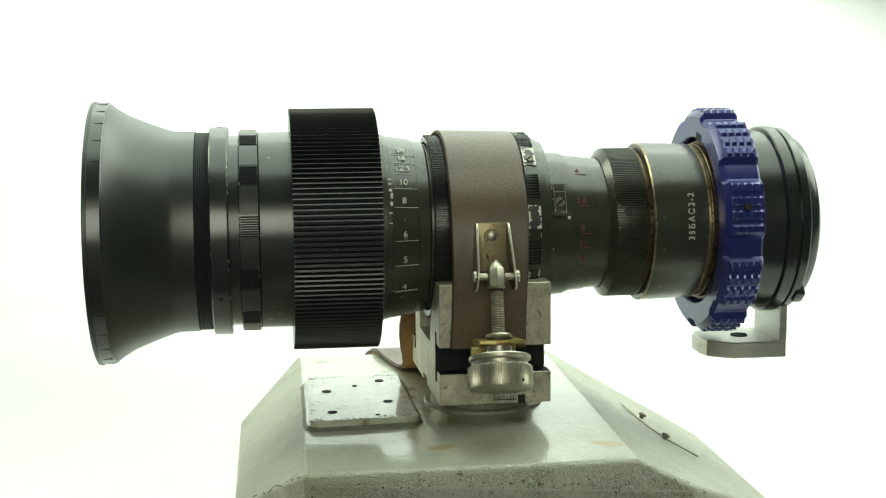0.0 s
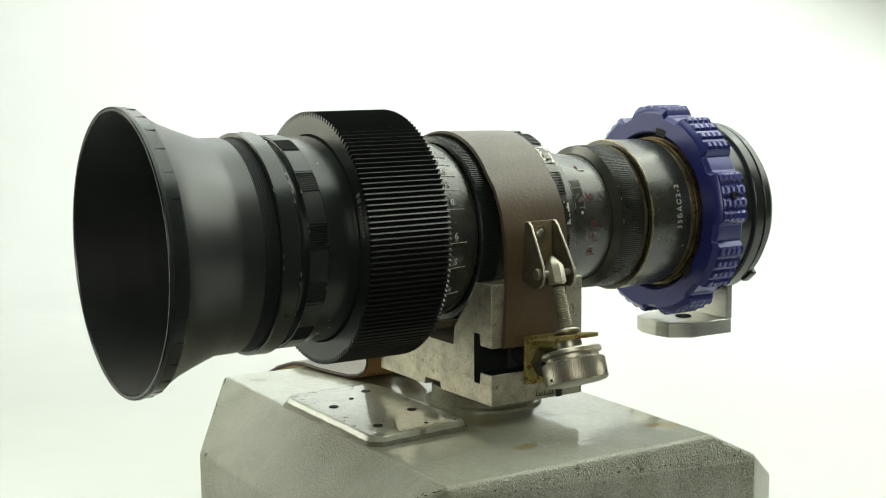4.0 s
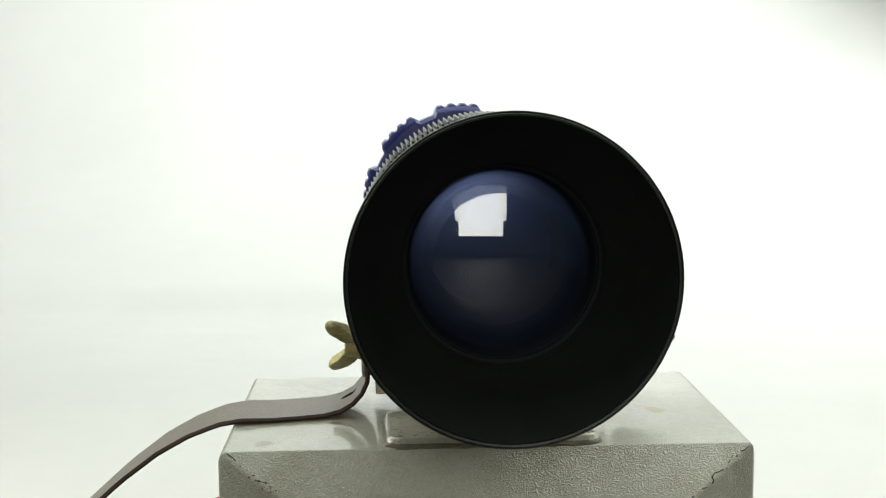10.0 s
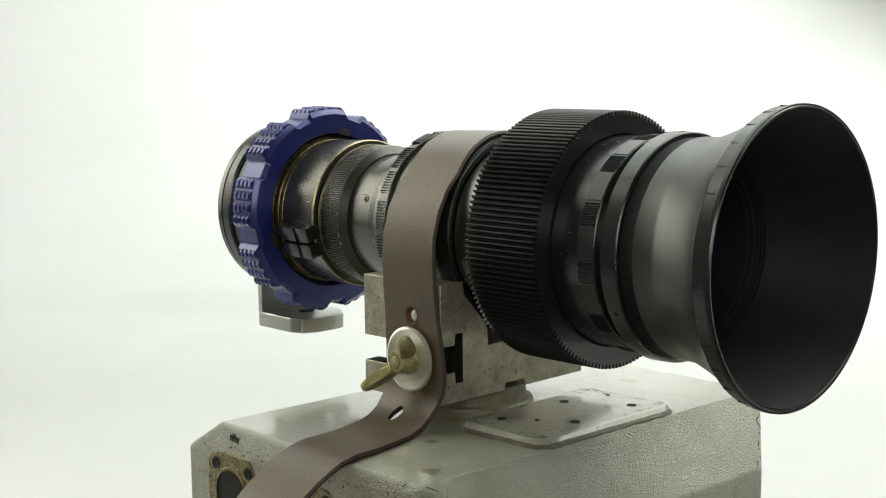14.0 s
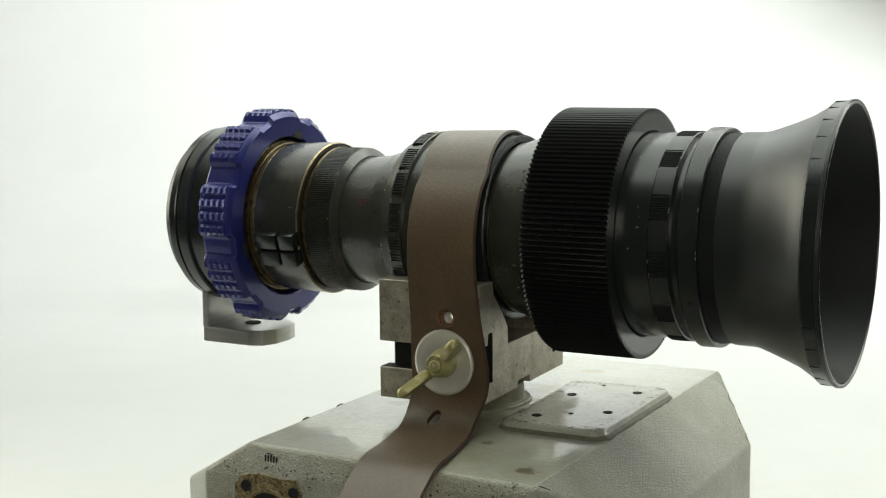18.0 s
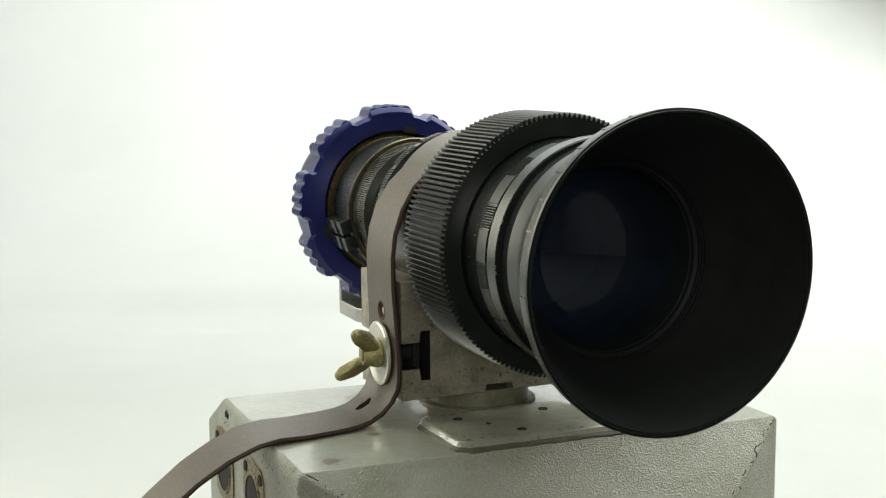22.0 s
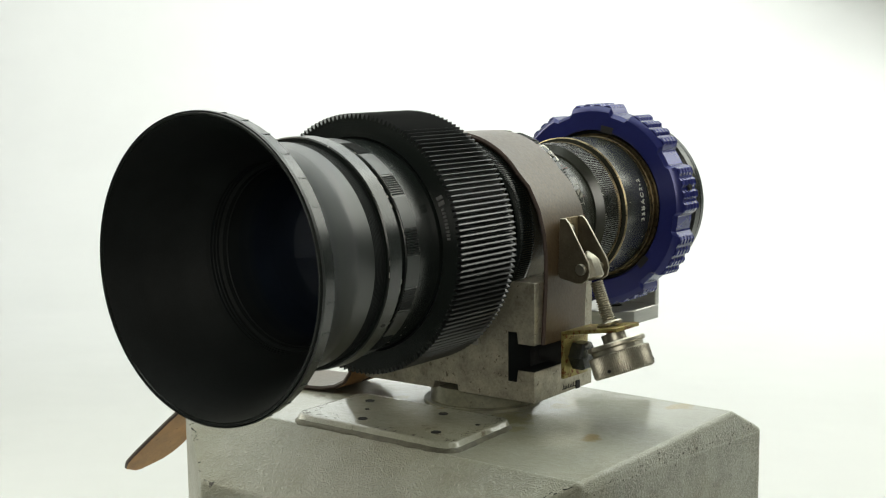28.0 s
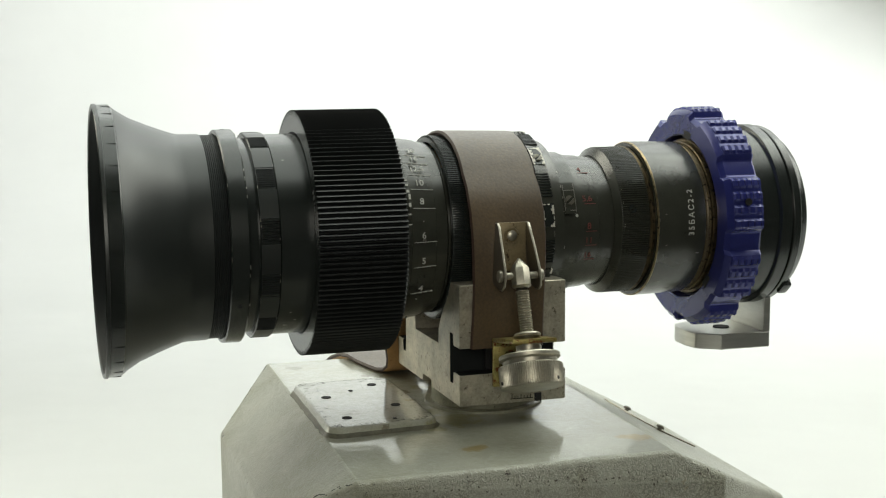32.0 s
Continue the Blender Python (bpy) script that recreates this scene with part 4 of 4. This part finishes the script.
def build_adapter():
    ad = thing("lens_mount_adapter", -0.034, "blue ring adapter with black rear barrel and aluminium foot", "lens adapter")
    # scalloped locking ring: nine ribbed pads with smooth hollows between them
    seg, count = 360, 9

    def hollow(j, a):
        f = ((math.degrees(a) - 12.0) / 40.0) % 1.0
        f = min(f, 1 - f)                       # 0 at a pad's middle, 0.5 in a hollow
        return 0.0042 * min(1, max(0, (f - 0.33) / 0.05))
    ring = lathe_part("locking_ring", [(0.1720, 0.0604), (0.1625, 0.0606), (0.1608, 0.0610), (0.1602, 0.0620), (0.1602, 0.0760, 0.7), (0.1607, 0.0768, 0.9), (0.1628, 0.0793, 1.0), (0.1636, 0.0800, 1.0), (0.1862, 0.0800, 1.0), (0.1876, 0.0788, 0.9), (0.1876, 0.0640)], BLUE, ad, "blue scalloped locking ring", seg=seg, wave=hollow)
    ring.data.set_sharp_from_angle(angle=radians(16))
    for k in range(count):
        bm = bmesh.new()
        a = 12.0 + 40 * k
        relief_patch(bm, 0.1642, 0.1860, 17, a - 12.9, a + 12.9, 19, 0.0799, lambda i, j: 0.0021 if i % 5 in (1, 2, 3) and j % 4 not in (0,) else 0.0012 if i % 5 in (1, 2, 3) else 0.0002)
        part("ribbed_pad", bm, BLUE, ring, smooth=15)
    m = LENS @ Euler((0, -radians(12.6), 0)).to_matrix().to_4x4() @ Matrix.Translation((0, 0.1748, 0)) @ pose(0, 0, 0, 0, 0, -90)
    part("grub_screw", turned([(0.0820, 0), (0.0820, 0.0018), (0.0826, 0.0024), (0.0810, 0.0026)], m, 14), DARK, ring)
    # three bayonet openings in the front face, as near-black patches with their shade painted
    for a in (78, 198, 318):
        bm = bmesh.new()
        rows = []
        for i in range(9):
            t = radians(a - 5 + 1.25 * i)
            rows.append([bm.verts.new(LENS @ Vector((r * math.cos(t), s, r * math.sin(t)))) for s, r in ((0.1599, 0.0600), (0.1599, 0.0655), (0.1620, 0.0657))])
        for p, q in zip(rows, rows[1:]):
            for i in range(2):
                bm.faces.new((p[i], p[i + 1], q[i + 1], q[i]))
        part("bayonet_gap", bm, DARK, ring)
    rear = lathe_part("rear_barrel", [(0.1860, 0.0640), (0.2078, 0.0652), (0.2086, 0.0672), (0.2094, 0.0679), (0.2168, 0.0680), (0.2174, 0.0674), (0.2174, 0.0652), (0.2192, 0.0652), (0.2192, 0.0668), (0.2198, 0.0672), (0.2250, 0.0668), (0.2258, 0.0660), (0.2272, 0.0632), (0.2276, 0.0620), (0.2330, 0.0602), (0.2340, 0.0592), (0.2368, 0.0545), (0.2376, 0.0520), (0.2384, 0.0420), (0.2390, 0.0200), (0.2392, 0)], BLACK, ad, "black rear barrel and cap", seg=128)
    bm = bmesh.new()
    m = LENS @ Euler((0, radians(50), 0)).to_matrix().to_4x4()
    block(bm, (0.058, 0.2225, -0.006), (0.0690, 0.2300, 0.006), 0.0015, m)
    part("release_tab", bm, BLACK, rear)
    # foot
    foot = bmesh.new()
    plan = [(-0.030, 0.2280), (0.026, 0.2280), (0.026, 0.1880), (0.0150, 0.1720), (0.004, 0.1690), (-0.014, 0.1690), (-0.026, 0.1740), (-0.030, 0.1840)]
    prism(foot, [(x, y) for x, y in plan], 0.0, 0.0118, Matrix.Translation((-0.003, -0.003, -0.0340)) @ Matrix(((1, 0, 0, 0), (0, 0, 1, 0), (0, 1, 0, 0), (0, 0, 0, 1))), 0.0007)
    foot_ob = part("foot", foot, ALUMINIUM, ad, "bright aluminium tripod foot", smooth=20)
    bm = bmesh.new()
    block(bm, (-0.033, 0.2195, -0.0225), (0.023, 0.2252, 0.008), 0.0007)
    part("foot_arm", bm, ALUMINIUM, foot_ob, smooth=20)
    # Disc on the foot whose near-black colour stands for the hole's shade.
    part("foot_hole", turned([(0.0001, 0), (0.0001, 0.0055), (0.0006, 0.0062), (-0.001, 0.0066)], Matrix.Translation((-0.004, 0.1980, -0.0220)) @ pose(0, 0, 0, 90), 20), DARK, foot_ob)
    part("foot_screw", turned([(0, 0.0022), (0.0022, 0.0022), (0.0026, 0.0016), (0.0026, 0)], Matrix.Translation((0.012, 0.2250, -0.024)), 14), ALUMINIUM, foot_ob)
    return ad


# ---- strap, clamp and wing nut ----
SY0, SY1 = -0.0295, 0.0250
STRAP = 0.0033


def strap_line():
    """The inner face of the strap in x and z, with its sideways drift: clamp, lens, wing nut, loose end."""
    cx, cz, r = 0.0024, 0.0656, 0.0652
    line = [(0.0752, -0.0085, 0, 0.95), (0.0756, 0.010, 0.0006, 0.93), (0.0762, 0.030, 0.0013, 0.93), (0.0764, 0.050, 0.0017, 0.95), (0.0750, 0.066, 0.0018, 0.96), (0.0706, 0.082, 0.0019, 0.965), (0.0630, 0.0965, 0.0018, 0.965)]
    for a in np.linspace(38, 142, 26):
        line.append((cx + r * math.cos(radians(a)), cz + r * math.sin(radians(a)), 0.0018 + 0.0026 * (a - 38) / 104 - 0.0124 * ((a - 38) / 104) ** 2, 0.965))
    line += [(-0.0590, 0.0965, -0.0086, 0.96), (-0.0680, 0.082, -0.0098, 0.96), (-0.0738, 0.066, -0.0110, 0.96), (-0.0762, 0.050, -0.0123, 0.965), (-0.0766, 0.030, -0.0137, 0.975), (-0.0760, 0.010, -0.0153, 1.0), (-0.0757, -0.010, -0.0172, 1.06), (-0.0758, -0.020, -0.0182, 1.09), (-0.0761, -0.030, -0.0186, 1.09), (-0.0772, -0.0385, -0.0184, 1.07), (-0.0812, -0.0475, -0.0176, 1.03), (-0.0880, -0.0552, -0.0175), (-0.0975, -0.0602, -0.0190), (-0.1090, -0.0624, -0.0215), (-0.125, -0.0629, -0.0250), (-0.145, -0.0629, -0.0295), (-0.165, -0.0618, -0.0335)]
    xs = [0.165, 0.180, 0.200, 0.220, 0.245, 0.270, 0.300, 0.331]
    zs = [-0.0618, -0.0634, -0.0702, -0.0805, -0.0985, -0.1205, -0.1470, -0.1740]
    ds = [-0.0335, -0.0368, -0.0408, -0.0445, -0.0490, -0.0530, -0.0570, -0.0605]
    for f in np.linspace(0, 1, 22)[1:]:
        x = 0.165 + 0.147 * f
        w = 1.0 if f < 0.86 else math.sqrt(max(0.02, 1 - ((f - 0.86) / 0.142) ** 2))
        line.append((-x, float(np.interp(x, xs, zs)), float(np.interp(x, xs, ds)), w))
    return line


def build_strap():
    st = thing("leather_strap", -0.165, "brown leather strap looped over the lens, its loose end hanging", "strap")
    bm = ribbon(bmesh.new(), strap_line()[::-1], SY0, SY1, STRAP)
    for v in bm.verts:                          # it lies down on the narrower rear of the barrel
        f = min(1, max(0, (v.co.z - 0.085) / 0.02)) * 0.021 * min(1, max(0, (v.co.y - SY0) / (SY1 - SY0)))
        v.co.x, v.co.z = 0.0024 + (v.co.x - 0.0024) * (1 - f), 0.0656 + (v.co.z - 0.0656) * (1 - f)
    band = part("strap_band", bm, [LEATHER, LEATHER_IN, LEATHER_EDGE], st, smooth=38)
    rivet, punch = axis_frame((-0.0795, -0.0187, 0.0124), (-1, 0, 0)), axis_frame((-0.0925, -0.0165, -0.0540), (-0.47, 0, 0.88))
    cutter = bmesh.new()
    revolve(cutter, [(-0.0060, 0), (-0.0060, 0.0056), (0.003, 0.0056), (0.003, 0)], rivet, 24)
    revolve(cutter, [(-0.0080, 0), (-0.0080, 0.0042), (0.004, 0.0042), (0.004, 0)], punch @ Matrix.Diagonal((1, 1, 1.6, 1)), 24)
    tool = part("tool", cutter, LEATHER_EDGE, st, smooth=0)
    cut = band.modifiers.new("cut", "BOOLEAN")
    cut.operation, cut.object, cut.solver = "DIFFERENCE", tool, "EXACT"
    bpy.context.view_layer.update()
    me = bpy.data.meshes.new_from_object(band.evaluated_get(bpy.context.evaluated_depsgraph_get()))
    band.modifiers.clear()
    old, band.data = band.data, me
    bpy.data.meshes.remove(old)
    bpy.data.objects.remove(tool)
    part("rivet_end", turned([(-0.0012, 0.0), (-0.0014, 0.0026), (-0.0024, 0.0040), (-0.0036, 0.0042)], Matrix.Translation((0, -0.0012, -0.0004)) @ rivet, 18), BRIGHT, st)
    part("rust_ring", turned([(-0.0035, 0), (-0.0035, 0.0030), (-0.0020, 0.0050), (0.0002, 0.0056), (0.0004, 0.0062), (0.0002, 0.0074), (-0.0008, 0.0078)], Matrix.Translation((0.0002, 0, 0)) @ rivet, 24), DARK_RUST, st, "rust-stained rivet hole")
    return st


def build_clamp():
    cl = thing("strap_tensioner", -0.040, "nickel-plated clevis, threaded rod and knurled knob tightening the strap", "clamp")
    top, piv, knob = Vector((0.0800, 0.0, 0.0735)), Vector((0.0985, 0.0002, 0.0430)), Vector((0.1222, -0.0008, -0.0165))
    way = (knob - piv).normalized()
    # clevis: back plate against the strap, two cheeks
    bm = bmesh.new()
    block(bm, (0.0796, -0.0098, 0.0440), (0.0814, 0.0098, 0.0762), 0.0004)
    clevis = part("clevis", bm, TARNISHED, cl)
    for y in (-1, 1):
        bm = bmesh.new()
        out = [(0.0796, 0.0762), (0.0845, 0.0766), (0.0872, 0.0735), (0.1035, 0.0480), (0.1050, 0.0420), (0.1034, 0.0362), (0.0990, 0.0332), (0.0940, 0.0330), (0.0810, 0.0355), (0.0796, 0.0380)]
        y0 = 0.0096 if y > 0 else -0.0110
        bm2 = prism(bm, out, y0, y0 + 0.0016, bevel=0.0005)
        for v in bm2.verts:                     # the cheeks spread a little towards the pivot
            v.co.y += y * 0.0020 * max(0, (0.0790 - v.co.z)) / 0.04
        bm2.normal_update()
        for f in bm2.faces:
            f.material_index = int(abs(f.normal.y) > 0.9)
        part("cheek", bm2, [NICKEL, BRONZED], clevis, "cheek with dark bronze flats and brighter edges")
    part("rivet_ring", turned([(0, 0.0052), (0.0006, 0.0050), (0.0006, 0.0034)], axis_frame((0.0814, 0, 0.0675), (1, 0, 0)), 20), BRASS, clevis)
    part("rivet", turned([(0, 0.0036), (0.0012, 0.0034), (0.0020, 0.0020), (0.0022, 0)], axis_frame((0.0814, 0, 0.0675), (1, 0, 0)), 20), NICKEL, clevis)
    bm = bmesh.new()
    rod(bm, piv + Vector((0, -0.0150, 0)), piv + Vector((0, 0.0150, 0)), 0.0024, 16, bevel=0.0005)
    for y in (-0.0140, 0.0140):
        rod(bm, piv + Vector((0, y - 0.0014, 0)), piv + Vector((0, y + 0.0014, 0)), 0.0040, 18, bevel=0.0006)
    part("pivot_pin", bm, NICKEL, cl)
    # eye of the rod with its pointed head
    up = axis_frame(piv, -way, (0, 1, 0))
    part("rod_eye", turned([(-0.0085, 0.0044), (-0.0070, 0.0066), (0.0040, 0.0066), (0.0078, 0.0042), (0.0115, 0.0010), (0.0118, 0)], up, 8), NICKEL, cl)
    length = (knob - piv).length
    turns, prof = 26, []
    for i in range(turns):
        s = 0.010 + (length - 0.012) * i / turns * 0.80
        d = (length - 0.012) / turns * 0.80
        prof += [(s, 0.0036), (s + d * 0.45, 0.0046), (s + d * 0.55, 0.0046)]
    part("threaded_rod", turned(prof + [(length, 0.0036)], axis_frame(piv, way, (0, 1, 0)), 20), NICKEL, cl, "threaded steel rod")
    # knob: collar, flange, knurled rim
    k = axis_frame(knob, way, (0, 1, 0))
    body = part("knob", turned([(-0.0175, 0), (-0.0175, 0.0082), (-0.0118, 0.0082), (-0.0116, 0.0193), (-0.0108, 0.0200), (-0.0088, 0.0200), (-0.0082, 0.0192), (-0.0076, 0.0178), (-0.0052, 0.0178), (-0.0046, 0.0202, 0), (-0.0038, 0.0210, 1), (0.0088, 0.0210, 1), (0.0100, 0.0200, 0), (0.0104, 0.0185), (0.0104, 0)], k, 360, lambda j, a: 0.0006 * (j % 4 in (1, 2))), NICKEL, cl, "knurled round knob")
    for a in (0.6, 2.7, 4.8):
        r = 0.0209
        # Small discs on the rim, near black in place of shaded holes.
        part("knob_hole", turned([(0.0003, 0), (0.0003, 0.0011), (-0.0005, 0.0013)], k @ Matrix.Translation((r * math.cos(a), 0.0066, r * math.sin(a))) @ axis_frame((0, 0, 0), (math.cos(a), 0, math.sin(a)), (0, 1, 0)), 10), DARK, body)
    part("rod_washer", turned([(-0.0256, 0.003), (-0.0256, 0.0080), (-0.0244, 0.0090), (-0.0230, 0.0084), (-0.0228, 0.003)], k, 24), NICKEL, cl)
    # yellow angle bracket and the bolt that holds it in the slot
    bm = bmesh.new()
    centre, across = Vector((0.1144, 0, 0.0030)), Vector((math.cos(radians(9)), 0, math.sin(radians(9))))
    m = Matrix.Translation(centre) @ Matrix((across, Vector((0, 1, 0)), across.cross(Vector((0, 1, 0))))).transposed().to_4x4()
    block(bm, (-0.0285, -0.0150, -0.0014), (0.0130, 0.0150, 0.0014), 0.0006, m)
    part("angle_bracket", bm, YELLOW, cl, "yellow-passivated bracket with rust")
    bm = bmesh.new()
    start = m @ Vector((-0.0280, 0, -0.0005))
    block(bm, (0.0835, -0.0150, -0.0335), (0.0863, 0.0150, start.z + 0.001), 0.0006)
    part("bracket_leg", bm, YELLOW, cl, "yellow-passivated bracket with rust")
    bm = bmesh.new()
    block(bm, (0.0835, -0.0150, start.z - 0.004), (max(start.x, 0.0863) + 0.001, 0.0150, start.z + 0.0012), 0.0010)
    part("bracket_bend", bm, YELLOW, cl)
    part("hex_bolt", turned([(0, 0), (0, 0.0095), (0.0010, 0.0105), (0.0095, 0.0105), (0.0110, 0.0090), (0.0110, 0)], axis_frame((0.0863, -0.0010, -0.0185), (1, 0, 0)), 6), BLACK, cl, "blackened hexagon bolt head", smooth=20)
    bm = bmesh.new()
    block(bm, (0.0555, -0.012, -0.0335), (0.0602, 0.012, -0.0018), 0.0005)
    rod(bm, (0.058, -0.001, -0.018), (0.0836, -0.001, -0.018), 0.0080, 20)
    part("slot_nut", bm, DARK, cl)
    return cl


def build_cord():
    """A red cord that leaves the case low on its side and drops to the cloth."""
    c = thing("red_cord", -Z0, "thin red cord leaving the side of the case", "cord")
    pts = [(-0.170, 0.016, -0.1410), (-0.188, 0.013, -0.1395), (-0.204, 0.008, -0.1440), (-0.216, 0.000, -0.1570), (-0.224, -0.008, -0.1800), (-0.229, -0.014, -0.2300), (-0.231, -0.018, -0.3000), (-0.236, -0.020, -0.3440), (-0.250, -0.018, -0.3585), (-0.285, 0.000, -0.3592), (-0.330, 0.030, -0.3592)]
    bm = bmesh.new()
    for a, b in zip(pts, pts[1:]):
        rod(bm, a, b, 0.0036, 12)
    for p in pts[1:-1]:
        bmesh.ops.create_uvsphere(bm, u_segments=12, v_segments=8, radius=0.0036, matrix=Matrix.Translation(p))
    part("cord", bm, RED_CORD, c)
    part("cord_bush", turned([(0, 0.0036), (0.0, 0.0070), (0.0060, 0.0064), (0.0066, 0.0040)], axis_frame((-0.1710, 0.016, -0.1410), (-1, -0.15, 0.08)), 18), DARK, c, "black bush")
    return c


def build_wing_nut():
    w = thing("wing_nut", -0.042, "cast brass wing nut on a steel washer and slot bolt", "wing nut")
    c = Vector((-0.0798, -0.0183, -0.0178))
    m = axis_frame(c, (-1, 0, 0))
    part("washer", turned([(0, 0.006), (0, 0.0212), (0.0010, 0.0224), (0.0026, 0.0222), (0.0032, 0.0206), (0.0026, 0.0185), (0.0016, 0.0150), (0.0014, 0.006)], m, 48), BRIGHT, w, "large plain washer")
    hub = part("hub", turned([(0.0018, 0.0098), (0.0040, 0.0100), (0.0130, 0.0078), (0.0140, 0.0070), (0.0140, 0.0048), (0.0125, 0.0045), (0.0125, 0)], m, 28), BRASS_NUT, w)
    part("bolt_end", turned([(0.010, 0.0042), (0.0146, 0.0042), (0.0152, 0.0034), (0.0152, 0)], m, 18), BRASS_NUT, w)
    spin = m @ pose(0, 0, 0, 0, 43, 0)
    for side in (-1, 1):
        bm = bmesh.new()
        out = [(0.0055, 0.0040), (0.0090, 0.0035), (0.0150, 0.0075), (0.0210, 0.0120), (0.0255, 0.0165), (0.0268, 0.0205), (0.0250, 0.0235), (0.0215, 0.0240), (0.0175, 0.0215), (0.0130, 0.0175), (0.0085, 0.0145), (0.0055, 0.0130)]
        prism(bm, [(side * x * 1.15, 0.003 + (z - 0.003) * 1.2) for x, z in out], -0.0031, 0.0031, spin @ Matrix(((1, 0, 0, 0), (0, 0, 1, 0), (0, 1, 0, 0), (0, 0, 0, 1))), 0.0017)
        part("wing", bm, BRASS_NUT, hub, smooth=60)
    bm = bmesh.new()
    block(bm, (-0.0602, -0.030, -0.0335), (-0.0555, -0.004, -0.0018), 0.0005)
    rod(bm, (-0.058, c.y, c.z), (-0.079, c.y, c.z), 0.0075, 20)
    part("slot_bolt", bm, DARK, w, "dark T-slot bolt")
    return w


CARRIED = [build_housing(), build_block(), build_lens(), build_adapter(), build_strap(), build_clamp(), build_wing_nut(), build_cord()]


# ---- what moves: all things on the rotating case turn together ----


TURNED = [(0.0, -82.46), (1.55, -82.46), (1.62, -82.1), (2.0, -78.5), (3.5, -63.15), (5.5, -42.95), (6.0, -37.83), (8.0, -17.25), (10.0, 3.2), (12.0, 23.7),
          (13.0, 34.0), (14.0, 44.2), (15.0, 54.15), (15.5, 59.3), (16.75, 71.9), (16.88, 72.7), (17.0, 72.0), (17.5, 67.15), (18.0, 62.24), (19.0, 52.48),
          (20.0, 42.75), (21.0, 33.02), (22.0, 23.13), (23.0, 13.1), (24.0, 3.1), (25.0, -6.9), (27.5, -31.98), (28.0, -37.06), (29.0, -47.07), (30.0, -57.1),
          (31.0, -66.98), (31.5, -71.5), (31.65, -72.75), (31.8, -72.88), (32.0, -72.88)]


def turn_at(t):
    """Degrees round the upright axis at t seconds: at rest, a steady sweep, back again, at rest."""
    return float(np.interp(t, [a for a, b in TURNED], [b for a, b in TURNED]))


def motions():
    times = sorted({0.0, 1.2, 1.4, 1.5, 1.55, 1.62, 16.75, 16.88, 31.5, 31.65, 31.8, 32.0} | {round(1.8 + 0.2 * i, 1) for i in range(149)})
    for ob in CARRIED:
        z = ob.location.z
        walk(ob, [(t, pose(0, 0, z, 0, 0, turn_at(t))) for t in times])


motions()
